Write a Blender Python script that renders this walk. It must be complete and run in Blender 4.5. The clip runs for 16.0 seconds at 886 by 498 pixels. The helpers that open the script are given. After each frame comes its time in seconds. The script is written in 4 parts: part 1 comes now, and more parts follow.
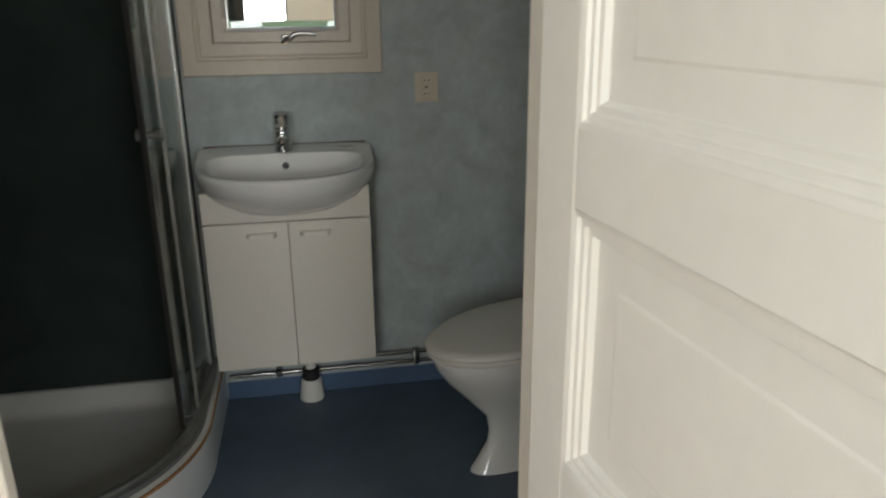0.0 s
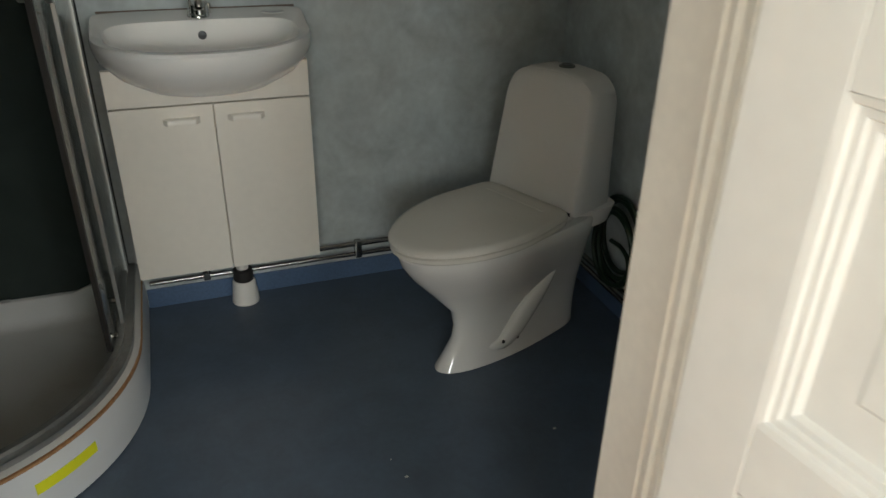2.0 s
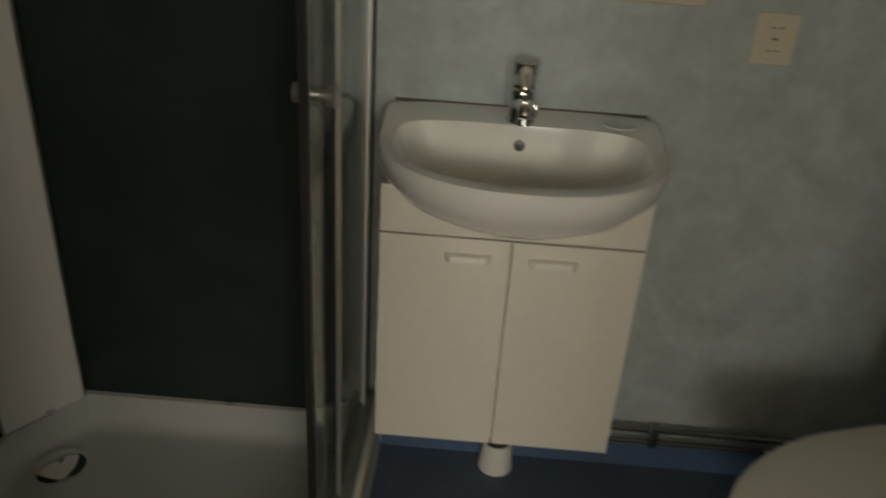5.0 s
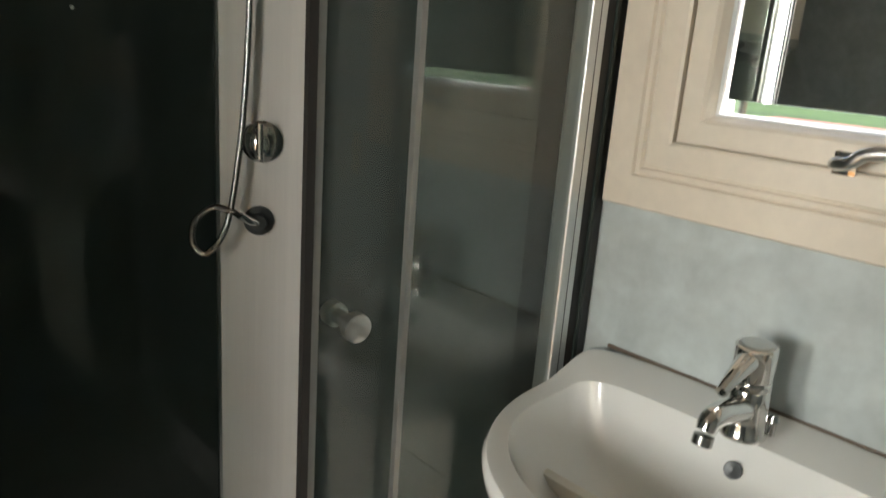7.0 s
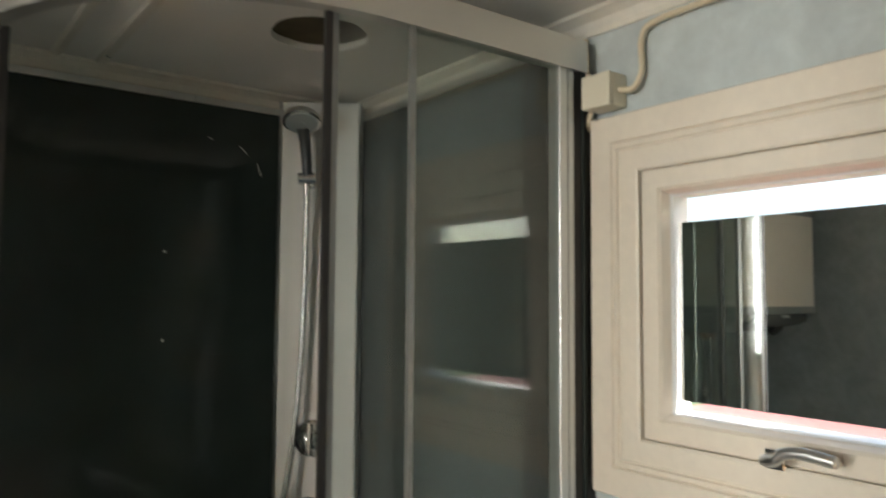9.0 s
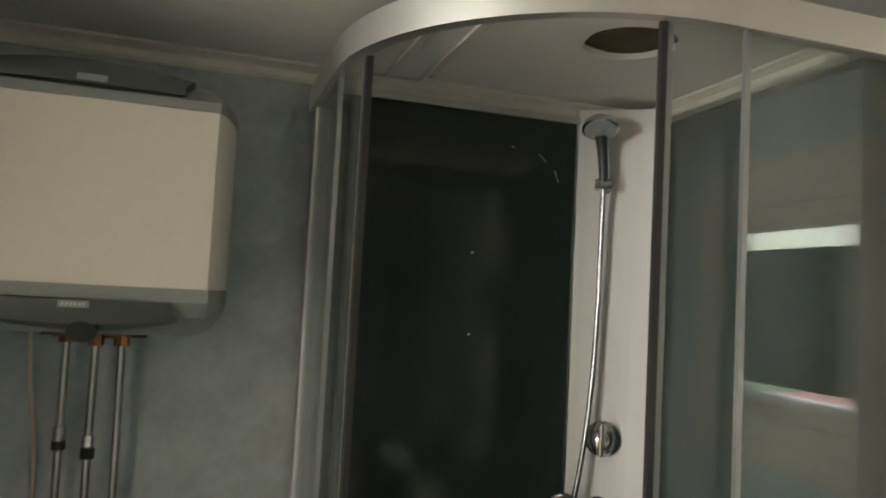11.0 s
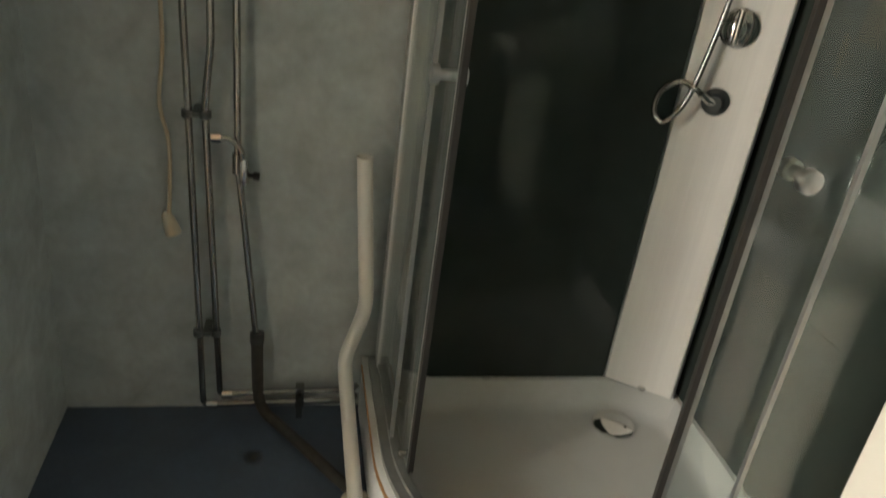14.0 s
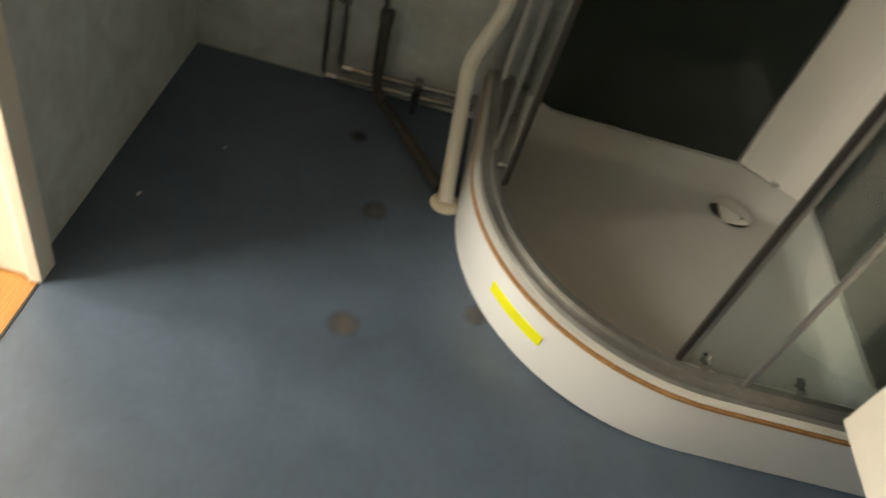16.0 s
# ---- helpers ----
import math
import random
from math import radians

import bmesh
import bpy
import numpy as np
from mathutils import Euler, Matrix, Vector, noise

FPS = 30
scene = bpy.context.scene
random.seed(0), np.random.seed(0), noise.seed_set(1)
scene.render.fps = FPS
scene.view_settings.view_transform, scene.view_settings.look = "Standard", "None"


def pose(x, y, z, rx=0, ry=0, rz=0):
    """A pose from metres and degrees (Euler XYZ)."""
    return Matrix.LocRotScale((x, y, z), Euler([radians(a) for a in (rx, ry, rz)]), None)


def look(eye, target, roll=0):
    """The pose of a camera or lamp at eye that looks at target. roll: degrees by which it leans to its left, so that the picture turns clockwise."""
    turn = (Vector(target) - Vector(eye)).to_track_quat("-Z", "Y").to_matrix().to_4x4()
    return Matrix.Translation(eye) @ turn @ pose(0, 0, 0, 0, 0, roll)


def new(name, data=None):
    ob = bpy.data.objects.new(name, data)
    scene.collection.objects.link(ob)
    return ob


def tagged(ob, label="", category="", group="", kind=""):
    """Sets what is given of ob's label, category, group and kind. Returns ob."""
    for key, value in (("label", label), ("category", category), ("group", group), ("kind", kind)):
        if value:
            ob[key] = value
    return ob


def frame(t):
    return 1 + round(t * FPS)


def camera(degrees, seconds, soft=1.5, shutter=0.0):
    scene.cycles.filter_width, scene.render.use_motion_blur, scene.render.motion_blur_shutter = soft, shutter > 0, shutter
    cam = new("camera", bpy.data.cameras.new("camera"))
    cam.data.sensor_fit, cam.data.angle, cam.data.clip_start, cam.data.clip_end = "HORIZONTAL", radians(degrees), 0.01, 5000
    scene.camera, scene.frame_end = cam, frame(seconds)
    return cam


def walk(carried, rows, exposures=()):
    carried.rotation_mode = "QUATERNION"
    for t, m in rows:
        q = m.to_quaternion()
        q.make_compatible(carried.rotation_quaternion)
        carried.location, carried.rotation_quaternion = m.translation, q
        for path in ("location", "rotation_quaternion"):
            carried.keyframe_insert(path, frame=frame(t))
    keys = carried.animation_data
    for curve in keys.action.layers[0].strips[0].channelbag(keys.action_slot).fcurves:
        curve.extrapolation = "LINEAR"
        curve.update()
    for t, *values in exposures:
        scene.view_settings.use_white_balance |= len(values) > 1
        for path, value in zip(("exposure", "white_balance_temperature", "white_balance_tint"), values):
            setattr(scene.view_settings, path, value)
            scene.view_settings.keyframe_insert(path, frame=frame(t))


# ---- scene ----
cam = camera(62.2, 16.0, shutter=0.5)
PATH = [
    (0, (1.291, -2.596, 1.401), (1.632, -0.725, 0.782), -0.6),
    (0.5, (1.268, -2.585, 1.386), (1.512, -0.739, 0.657), 0.3),
    (1, (1.273, -2.564, 1.378), (1.497, -0.756, 0.552), 0.1),
    (1.5, (1.223, -2.465, 1.365), (1.644, -0.721, 0.481), 0.3),
    (2, (1.123, -2.311, 1.348), (1.741, -0.651, 0.418), 1.2),
    (2.5, (1.061, -2.221, 1.356), (1.749, -0.591, 0.424), 2.7),
    (3, (1.065, -2.131, 1.374), (1.772, -0.494, 0.468), 3.5),
    (3.5, (1.124, -2.007, 1.388), (1.683, -0.295, 0.52), 3.3),
    (4, (1.135, -1.911, 1.382), (1.486, -0.143, 0.515), 3.5),
    (4.5, (1.107, -1.755, 1.372), (1.285, 0.034, 0.497), 4.2),
    (5, (1.104, -1.582, 1.374), (1.058, 0.217, 0.501), 3.9),
    (5.2, (1.13, -1.506, 1.379), (0.939, 0.28, 0.5), 3.7),
    (7.3, (1.617, -0.969, 1.442), (0.162, 0.325, 0.985), 4.0),
    (7.5, (1.659, -0.973, 1.465), (0.191, 0.327, 1.07), 3.2),
    (8, (1.72, -1.01, 1.492), (0.262, 0.342, 1.275), 1.9),
    (8.5, (1.762, -1.009, 1.522), (0.27, 0.323, 1.492), 1.0),
    (9, (1.796, -1.027, 1.538), (0.2, 0.172, 1.669), 0.4),
    (9.5, (1.813, -1.068, 1.549), (0.105, -0.053, 1.78), 0.4),
    (10, (1.801, -1.116, 1.555), (0.001, -0.287, 1.825), 0.3),
    (10.2, (1.795, -1.126, 1.548), (-0.035, -0.369, 1.827), 0.8),
    (12.3, (1.768, -1.207, 1.5), (-0.182, -0.813, 1.292), 4.4),
    (12.5, (1.76, -1.21, 1.489), (-0.178, -0.812, 1.196), 4.8),
    (13, (1.748, -1.204, 1.452), (-0.15, -0.803, 0.966), 6.0),
    (13.5, (1.745, -1.199, 1.422), (-0.093, -0.792, 0.748), 6.8),
    (14, (1.743, -1.192, 1.381), (-0.011, -0.777, 0.516), 7.8),
    (14.5, (1.749, -1.178, 1.349), (0.095, -0.751, 0.309), 8.9),
    (15, (1.758, -1.175, 1.3), (0.195, -0.743, 0.129), 11.8),
    (15.5, (1.77, -1.143, 1.254), (0.278, -0.79, -0.031), 15.8),
    (16, (1.75, -1.122, 1.21), (0.34, -0.967, -0.199), 19.2),
]
EXPOSURE = [(0.0, 0.35, 6200, 9), (1.0, 0.45, 6300, 9), (1.5, 0.5, 6400, 9), (2.0, 0.75, 6300, 8), (3.0, 1.0, 6200, 7), (4.0, 0.98, 6800, 8), (4.5, 0.85, 6900, 8), (5.2, 0.3, 7400, 8), (7.3, 1.9, 6500, 9), (8.5, 1.9, 6500, 9),
            (10.2, 2.1, 6400, 9), (12.3, 2.78, 6700, 9), (13.0, 2.62, 6800, 9), (14.0, 2.45, 7000, 9), (15.0, 2.25, 7100, 9), (16.0, 2.3, 7600, 10)]
walk(cam, [(t, look(eye, target, roll)) for t, eye, target, roll in PATH], EXPOSURE)
scene.cycles.transparent_max_bounces = 24

# ---- light and exposure ----
world = bpy.data.worlds.new("sky")
scene.world = world
world.use_nodes = True
wn = world.node_tree
sky = wn.nodes.new("ShaderNodeTexSky")
sky.sky_type = "NISHITA"
sky.sun_disc = False
sky.sun_elevation, sky.sun_rotation = radians(46), radians(66)
sky.air_density, sky.dust_density, sky.ozone_density = 1.0, 3.0, 1.0
bg = wn.nodes["Background"]
bg.inputs["Strength"].default_value = 0.15
wn.links.new(sky.outputs[0], bg.inputs["Color"])

sun_data = bpy.data.lights.new("sun", "SUN")
sun_data.energy, sun_data.angle, sun_data.color = 2.6, radians(2), (1.0, 0.96, 0.9)
sun = new("sun", sun_data)
sun.matrix_world = look((8, 3.5, 9), (0, 0, 0))


def area_fill(name, place, target, sx, sy, watts, color):
    data = bpy.data.lights.new(name, "AREA")
    data.shape, data.size, data.size_y, data.energy, data.color = "RECTANGLE", sx, sy, watts, color
    ob = new(name, data)
    ob.matrix_world = look(place, target)
    return ob


# added area lamps for the doorway's daylight, in assumed hall windows behind the walker
HALL_S = -4.3
area_fill("hall_daylight_fill", (2.17, HALL_S - 0.02, 1.64), (2.17, 0, 1.64), 1.28, 0.98, 40, (0.99, 1.0, 0.955))
area_fill("hall_daylight_fill", (0.72, HALL_S - 0.02, 1.64), (0.72, 0, 1.64), 0.46, 0.98, 17, (0.99, 1.0, 0.955))
# side lamp added to brighten the open door's west face
area_fill("hall_side_fill", (-0.32, -3.0, 1.45), (2, -3.0, 1.45), 1.1, 1.1, 6, (0.99, 1.0, 0.955))


# ---- materials ----
def material(name, color, rough=0.5, metal=0.0, grain=0.0, scale=40.0, blotch=0.0, blotch_scale=3.0, bump=0.0, bump_scale=200.0,
             stretch=(1, 1, 1), coat=0.0, rand=0.0, rough_var=0.0, stain=None, stain_amount=0.0, stain_scale=5.0, spec=0.5):
    m = bpy.data.materials.new(name)
    m.use_nodes = True
    nt = m.node_tree
    b = nt.nodes["Principled BSDF"]
    b.inputs["Roughness"].default_value, b.inputs["Metallic"].default_value = rough, metal
    b.inputs["Coat Weight"].default_value = coat
    b.inputs["Specular IOR Level"].default_value = spec
    tc = nt.nodes.new("ShaderNodeTexCoord")
    mp = nt.nodes.new("ShaderNodeMapping")
    mp.inputs["Scale"].default_value = stretch
    nt.links.new(tc.outputs["Object"], mp.inputs["Vector"])

    def tex(s, detail=4.0, dist=0.0):
        n = nt.nodes.new("ShaderNodeTexNoise")
        n.inputs["Scale"].default_value, n.inputs["Detail"].default_value, n.inputs["Distortion"].default_value = s, detail, dist
        nt.links.new(mp.outputs[0], n.inputs["Vector"])
        return n.outputs["Fac"]

    def scaled(src, lo, hi, a=0.3, z=0.7):
        r = nt.nodes.new("ShaderNodeMapRange")
        r.inputs["From Min"].default_value, r.inputs["From Max"].default_value = a, z
        r.inputs["To Min"].default_value, r.inputs["To Max"].default_value = lo, hi
        nt.links.new(src, r.inputs["Value"])
        return r.outputs[0]

    def times(x, y):
        n = nt.nodes.new("ShaderNodeMath")
        n.operation = "MULTIPLY"
        nt.links.new(x, n.inputs[0])
        nt.links.new(y, n.inputs[1])
        return n.outputs[0]

    val = None
    if grain:
        val = scaled(tex(scale), 1 - grain, 1 + grain)
    if blotch:
        v2 = scaled(tex(blotch_scale, 6.0, 0.6), 1 - blotch, 1 + blotch)
        val = times(val, v2) if val else v2
    if rand:
        oi = nt.nodes.new("ShaderNodeObjectInfo")
        v3 = scaled(oi.outputs["Random"], 1 - rand, 1 + rand, 0, 1)
        val = times(val, v3) if val else v3
    rgb = nt.nodes.new("ShaderNodeRGB")
    rgb.outputs[0].default_value = (*color, 1)
    out = rgb.outputs[0]
    if val:
        mx = nt.nodes.new("ShaderNodeMix")
        mx.data_type, mx.blend_type = "RGBA", "MULTIPLY"
        mx.inputs["Factor"].default_value = 1.0
        nt.links.new(out, mx.inputs[6])
        nt.links.new(val, mx.inputs[7])
        out = mx.outputs[2]
    if stain:
        f = scaled(tex(stain_scale, 5.0, 1.0), 0, stain_amount, 0.58, 0.75)
        mx = nt.nodes.new("ShaderNodeMix")
        mx.data_type = "RGBA"
        nt.links.new(f, mx.inputs["Factor"])
        nt.links.new(out, mx.inputs[6])
        mx.inputs[7].default_value = (*stain, 1)
        out = mx.outputs[2]
    nt.links.new(out, b.inputs["Base Color"])
    if rough_var:
        nt.links.new(scaled(tex(blotch_scale * 2.3), max(0.02, rough - rough_var), rough + rough_var), b.inputs["Roughness"])
    if bump:
        bp = nt.nodes.new("ShaderNodeBump")
        bp.inputs["Strength"].default_value, bp.inputs["Distance"].default_value = bump, 0.002
        nt.links.new(tex(bump_scale, 3.0), bp.inputs["Height"])
        nt.links.new(bp.outputs[0], b.inputs["Normal"])
    return m


def glass_material(name, tint, ior=1.5, dust_haze=0.0):
    """A thin clear pane: it lets light through and mirrors by its angle."""
    m = bpy.data.materials.new(name)
    m.use_nodes = True
    nt = m.node_tree
    for n in list(nt.nodes):
        if n.bl_idname == "ShaderNodeBsdfPrincipled":
            nt.nodes.remove(n)
    out = nt.nodes["Material Output"]
    tr, gl, lw, pw, ma, mx = (nt.nodes.new(k) for k in ("ShaderNodeBsdfTransparent", "ShaderNodeBsdfGlossy", "ShaderNodeLayerWeight", "ShaderNodeMath", "ShaderNodeMath", "ShaderNodeMixShader"))
    tr.inputs["Color"].default_value = (*tint, 1)
    gl.inputs["Roughness"].default_value = 0.0
    r0 = ((ior - 1) / (ior + 1)) ** 2
    lw.inputs["Blend"].default_value = 0.5
    pw.operation, ma.operation = "POWER", "MULTIPLY_ADD"
    pw.inputs[1].default_value = 5.0
    ma.inputs[1].default_value, ma.inputs[2].default_value = 1 - r0, r0
    nt.links.new(lw.outputs["Facing"], pw.inputs[0])
    nt.links.new(pw.outputs[0], ma.inputs[0])
    nt.links.new(ma.outputs[0], mx.inputs[0])
    clear = tr.outputs[0]
    if dust_haze:
        # a thin pale film in upright streaks: dust, plus reflected haze put into the colour
        tc, mp, nz, rg, df, film = (nt.nodes.new(k) for k in ("ShaderNodeTexCoord", "ShaderNodeMapping", "ShaderNodeTexNoise", "ShaderNodeMapRange", "ShaderNodeBsdfDiffuse", "ShaderNodeMixShader"))
        mp.inputs["Scale"].default_value = (14, 14, 0.8)
        nz.inputs["Scale"].default_value, nz.inputs["Detail"].default_value = 1.6, 4.0
        rg.inputs["From Min"].default_value, rg.inputs["From Max"].default_value = 0.3, 0.72
        rg.inputs["To Min"].default_value, rg.inputs["To Max"].default_value = dust_haze * 0.5, dust_haze * 1.6
        df.inputs["Color"].default_value = (0.72, 0.74, 0.71, 1)
        nt.links.new(tc.outputs["Object"], mp.inputs["Vector"])
        nt.links.new(mp.outputs[0], nz.inputs["Vector"])
        nt.links.new(nz.outputs["Fac"], rg.inputs["Value"])
        nt.links.new(rg.outputs[0], film.inputs[0])
        nt.links.new(clear, film.inputs[1])
        nt.links.new(df.outputs[0], film.inputs[2])
        clear = film.outputs[0]
    nt.links.new(clear, mx.inputs[1])
    nt.links.new(gl.outputs[0], mx.inputs[2])
    nt.links.new(mx.outputs[0], out.inputs["Surface"])
    return m


M_WALL = material("grey_wallpaper", (0.49, 0.535, 0.53), 0.62, grain=0.06, scale=40, blotch=0.14, blotch_scale=9.0, bump=0.06, bump_scale=160)
M_CEIL = material("ceiling_paint", (0.86, 0.83, 0.78), 0.55, blotch=0.05, blotch_scale=2.0, bump=0.1, bump_scale=120)
M_TRIM = material("cream_paint", (0.78, 0.73, 0.64), 0.38, grain=0.03, scale=60, blotch=0.04, bump=0.12, bump_scale=160)
M_DOOR = material("cream_white_paint", (0.78, 0.76, 0.71), 0.36, grain=0.02, scale=30, blotch=0.03, bump=0.12, bump_scale=150)
M_WINDOWWOOD = material("beige_window_paint", (0.74, 0.66, 0.55), 0.42, grain=0.03, scale=50, blotch=0.05, bump=0.12, bump_scale=150)
M_FLOOR = material("blue_vinyl", (0.084, 0.114, 0.158), 0.34, grain=0.05, scale=60, blotch=0.10, blotch_scale=9.0, bump=0.04, bump_scale=180)
M_SKIRT = material("blue_skirting_vinyl", (0.09, 0.145, 0.245), 0.4, grain=0.1, scale=120, blotch=0.12)
M_WOODFLOOR = material("orange_wood", (0.45, 0.22, 0.07), 0.35, grain=0.2, scale=25, stretch=(1, 12, 1), blotch=0.1, rand=0.12)
M_HALL = material("hall_wall_paint", (0.66, 0.62, 0.55), 0.6, blotch=0.05)
M_PORCELAIN = material("white_porcelain", (0.81, 0.80, 0.77), 0.08, coat=0.4, blotch=0.02)
M_SEAT = material("white_seat_plastic", (0.72, 0.70, 0.64), 0.22, blotch=0.03)
M_CABINET = material("off_white_foil", (0.80, 0.755, 0.67), 0.4, grain=0.015, scale=40, blotch=0.03, blotch_scale=2.0)
M_SEAM = material("dark_joint_and_gap_shade", (0.16, 0.12, 0.09), 0.7)
M_CHROME = material("chrome", (0.75, 0.74, 0.72), 0.08, metal=1.0, rough_var=0.03)
M_STEEL = material("worn_steel_pipe", (0.37, 0.365, 0.345), 0.20, metal=1.0, grain=0.06, scale=30, blotch=0.14, rough_var=0.05)
# lighter copy of the aluminium, the post's bright reflection put into its colour
M_POST = material("brightened_post_aluminium", (0.72, 0.73, 0.72), 0.42, metal=0.7, grain=0.04, scale=60, stretch=(8, 8, 0.2), rough_var=0.05)
M_ALU = material("satin_aluminium", (0.60, 0.60, 0.585), 0.32, metal=1.0, grain=0.04, scale=60, stretch=(8, 8, 0.2), rough_var=0.05)
M_TOPRAIL = material("satin_top_rail", (0.66, 0.64, 0.60), 0.40, metal=0.8, blotch=0.04, blotch_scale=5.0)
# darker copy of the aluminium, its dim reflections put into the colour
M_RAIL = material("dimmed_rail_aluminium", (0.36, 0.36, 0.345), 0.42, metal=0.8, grain=0.06, scale=50, blotch=0.1, blotch_scale=6.0)
M_ALUPANEL = material("silver_panel", (0.80, 0.765, 0.725), 0.34, metal=0.1, grain=0.02, scale=60, stretch=(10, 10, 0.15), blotch=0.04)
M_BLACKGLASS = material("black_glass_panel", (0.030, 0.038, 0.034), 0.06, blotch=0.2, rough_var=0.03, spec=0.32)
M_TRAY = material("grey_white_acrylic", (0.54, 0.53, 0.505), 0.3, coat=0.2, blotch=0.06, grain=0.03, scale=300, stain=(0.45, 0.42, 0.38), stain_amount=0.4, stain_scale=6.0)
M_SKIRTWHITE = material("white_skirt_panel", (0.72, 0.73, 0.73), 0.3, blotch=0.04)
M_BROWN = material("brown_seam_strip", (0.40, 0.21, 0.09), 0.6, grain=0.2, scale=80)
M_RUBBER = material("dark_rubber", (0.025, 0.022, 0.02), 0.55)
M_DARKPLASTIC = material("dark_grey_plastic", (0.05, 0.055, 0.055), 0.35)
M_GREYPLASTIC = material("grey_heater_cap", (0.30, 0.325, 0.31), 0.42, blotch=0.04)
M_DARKCAP = material("dark_grey_heater_cover", (0.075, 0.086, 0.083), 0.42, blotch=0.06)
M_WHITEPLASTIC = material("white_plastic_pipe", (0.82, 0.79, 0.73), 0.34, blotch=0.05)
M_IVORY = material("ivory_plastic", (0.72, 0.66, 0.52), 0.35, blotch=0.03)
M_CABLE = material("cream_cable", (0.66, 0.56, 0.40), 0.5)
M_BRASS = material("tarnished_brass", (0.24, 0.125, 0.06), 0.35, metal=1.0, blotch=0.3)
M_GREEN = material("green_garden_hose", (0.007, 0.026, 0.010), 0.4, blotch=0.2)
M_YELLOW = material("yellow_tape", (0.80, 0.80, 0.02), 0.5, blotch=0.04)
M_CORK = material("dark_mildewed_hose", (0.050, 0.045, 0.038), 0.7, grain=0.25, scale=60)
M_DUCT = material("dusty_duct_metal", (0.12, 0.095, 0.05), 0.7, metal=0.2, blotch=0.3, blotch_scale=14)
M_DARK = material("hole_shade", (0.02, 0.018, 0.015), 0.9)
M_REDWOOD = material("red_exterior_paint", (0.45, 0.17, 0.15), 0.7, blotch=0.15)
M_WHITESILL = material("white_exterior_sill", (0.78, 0.78, 0.76), 0.5, blotch=0.05)
M_GRASS = material("grass", (0.07, 0.12, 0.03), 0.9, grain=0.4, scale=4.0, blotch=0.3, blotch_scale=0.3)
M_LEAF = material("leaves", (0.06, 0.12, 0.03), 0.6, rand=0.2)
M_BARK = material("bark", (0.12, 0.09, 0.06), 0.9, grain=0.3, scale=20)
M_SPOT = material("brown_floor_stain", (0.155, 0.14, 0.125), 0.5, blotch=0.3, blotch_scale=30)
nt = M_SPOT.node_tree
tc, ln, rg, nz, mu = (nt.nodes.new(k) for k in ("ShaderNodeTexCoord", "ShaderNodeVectorMath", "ShaderNodeMapRange", "ShaderNodeTexNoise", "ShaderNodeMath"))
ln.operation, mu.operation = "DISTANCE", "MULTIPLY"
ln.inputs[1].default_value = (0.5, 0.5, 0.5)
rg.inputs["From Min"].default_value, rg.inputs["From Max"].default_value = 0.70, 0.50
nz.inputs["Scale"].default_value = 45.0
nt.links.new(tc.outputs["Generated"], ln.inputs[0])
nt.links.new(ln.outputs["Value"], rg.inputs["Value"])
nt.links.new(tc.outputs["Object"], nz.inputs["Vector"])
nt.links.new(rg.outputs[0], mu.inputs[0])
nt.links.new(nz.outputs["Fac"], mu.inputs[1])
nt.links.new(mu.outputs[0], nt.nodes["Principled BSDF"].inputs["Alpha"])
M_CRUMB = material("plaster_crumb", (0.7, 0.68, 0.62), 0.8)
M_PRINT = material("pale_print", (0.62, 0.62, 0.58), 0.5)
M_MIRROR = material("mirror_silver", (0.86, 0.88, 0.87), 0.012, metal=1.0)
M_GLASS = glass_material("clear_shower_glass", (0.90, 0.93, 0.915), 1.55, 0.022)
M_PANE = glass_material("window_pane_glass", (0.95, 0.97, 0.96))


# ---- building helpers ----
def link_mesh(name, bm, mat, smooth=False, angle=40):
    bmesh.ops.recalc_face_normals(bm, faces=bm.faces)
    if smooth:
        for f in bm.faces:
            f.smooth = True
        for e in bm.edges:
            if len(e.link_faces) == 2 and e.calc_face_angle(0) > radians(angle):
                e.smooth = False
    me = bpy.data.meshes.new(name)
    bm.to_mesh(me)
    bm.free()
    me.materials.append(mat)
    return new(name, me)


def part(name, bm, mat, parent, label="", smooth=False):
    ob = link_mesh(name, bm, mat, smooth)
    ob.parent = parent
    if label:
        tagged(ob, label)
    return ob


def thing(name, label, category, place=(0, 0, 0), rz=0, group=""):
    ob = new(name)
    ob.empty_display_size = 0.05
    ob.matrix_world = pose(*place, 0, 0, rz)
    return tagged(ob, label, category, group)


def structure(name, bm, mat, label, smooth=False):
    return tagged(link_mesh(name, bm, mat, smooth), label, name.split("_")[0], kind="structure")


def add_box(bm, x0, x1, y0, y1, z0, z1, bevel=0.0, seg=2):
    r = bmesh.ops.create_cube(bm, size=1)
    vs = r["verts"]
    for v in vs:
        v.co = Vector(((x0 + x1) / 2 + v.co.x * (x1 - x0), (y0 + y1) / 2 + v.co.y * (y1 - y0), (z0 + z1) / 2 + v.co.z * (z1 - z0)))
    if bevel:
        es = list({e for v in vs for e in v.link_edges})
        bmesh.ops.bevel(bm, geom=es, offset=bevel, segments=seg, affect="EDGES", profile=0.6)
    return bm


def box(x0, x1, y0, y1, z0, z1, bevel=0.0, seg=2):
    return add_box(bmesh.new(), x0, x1, y0, y1, z0, z1, bevel, seg)


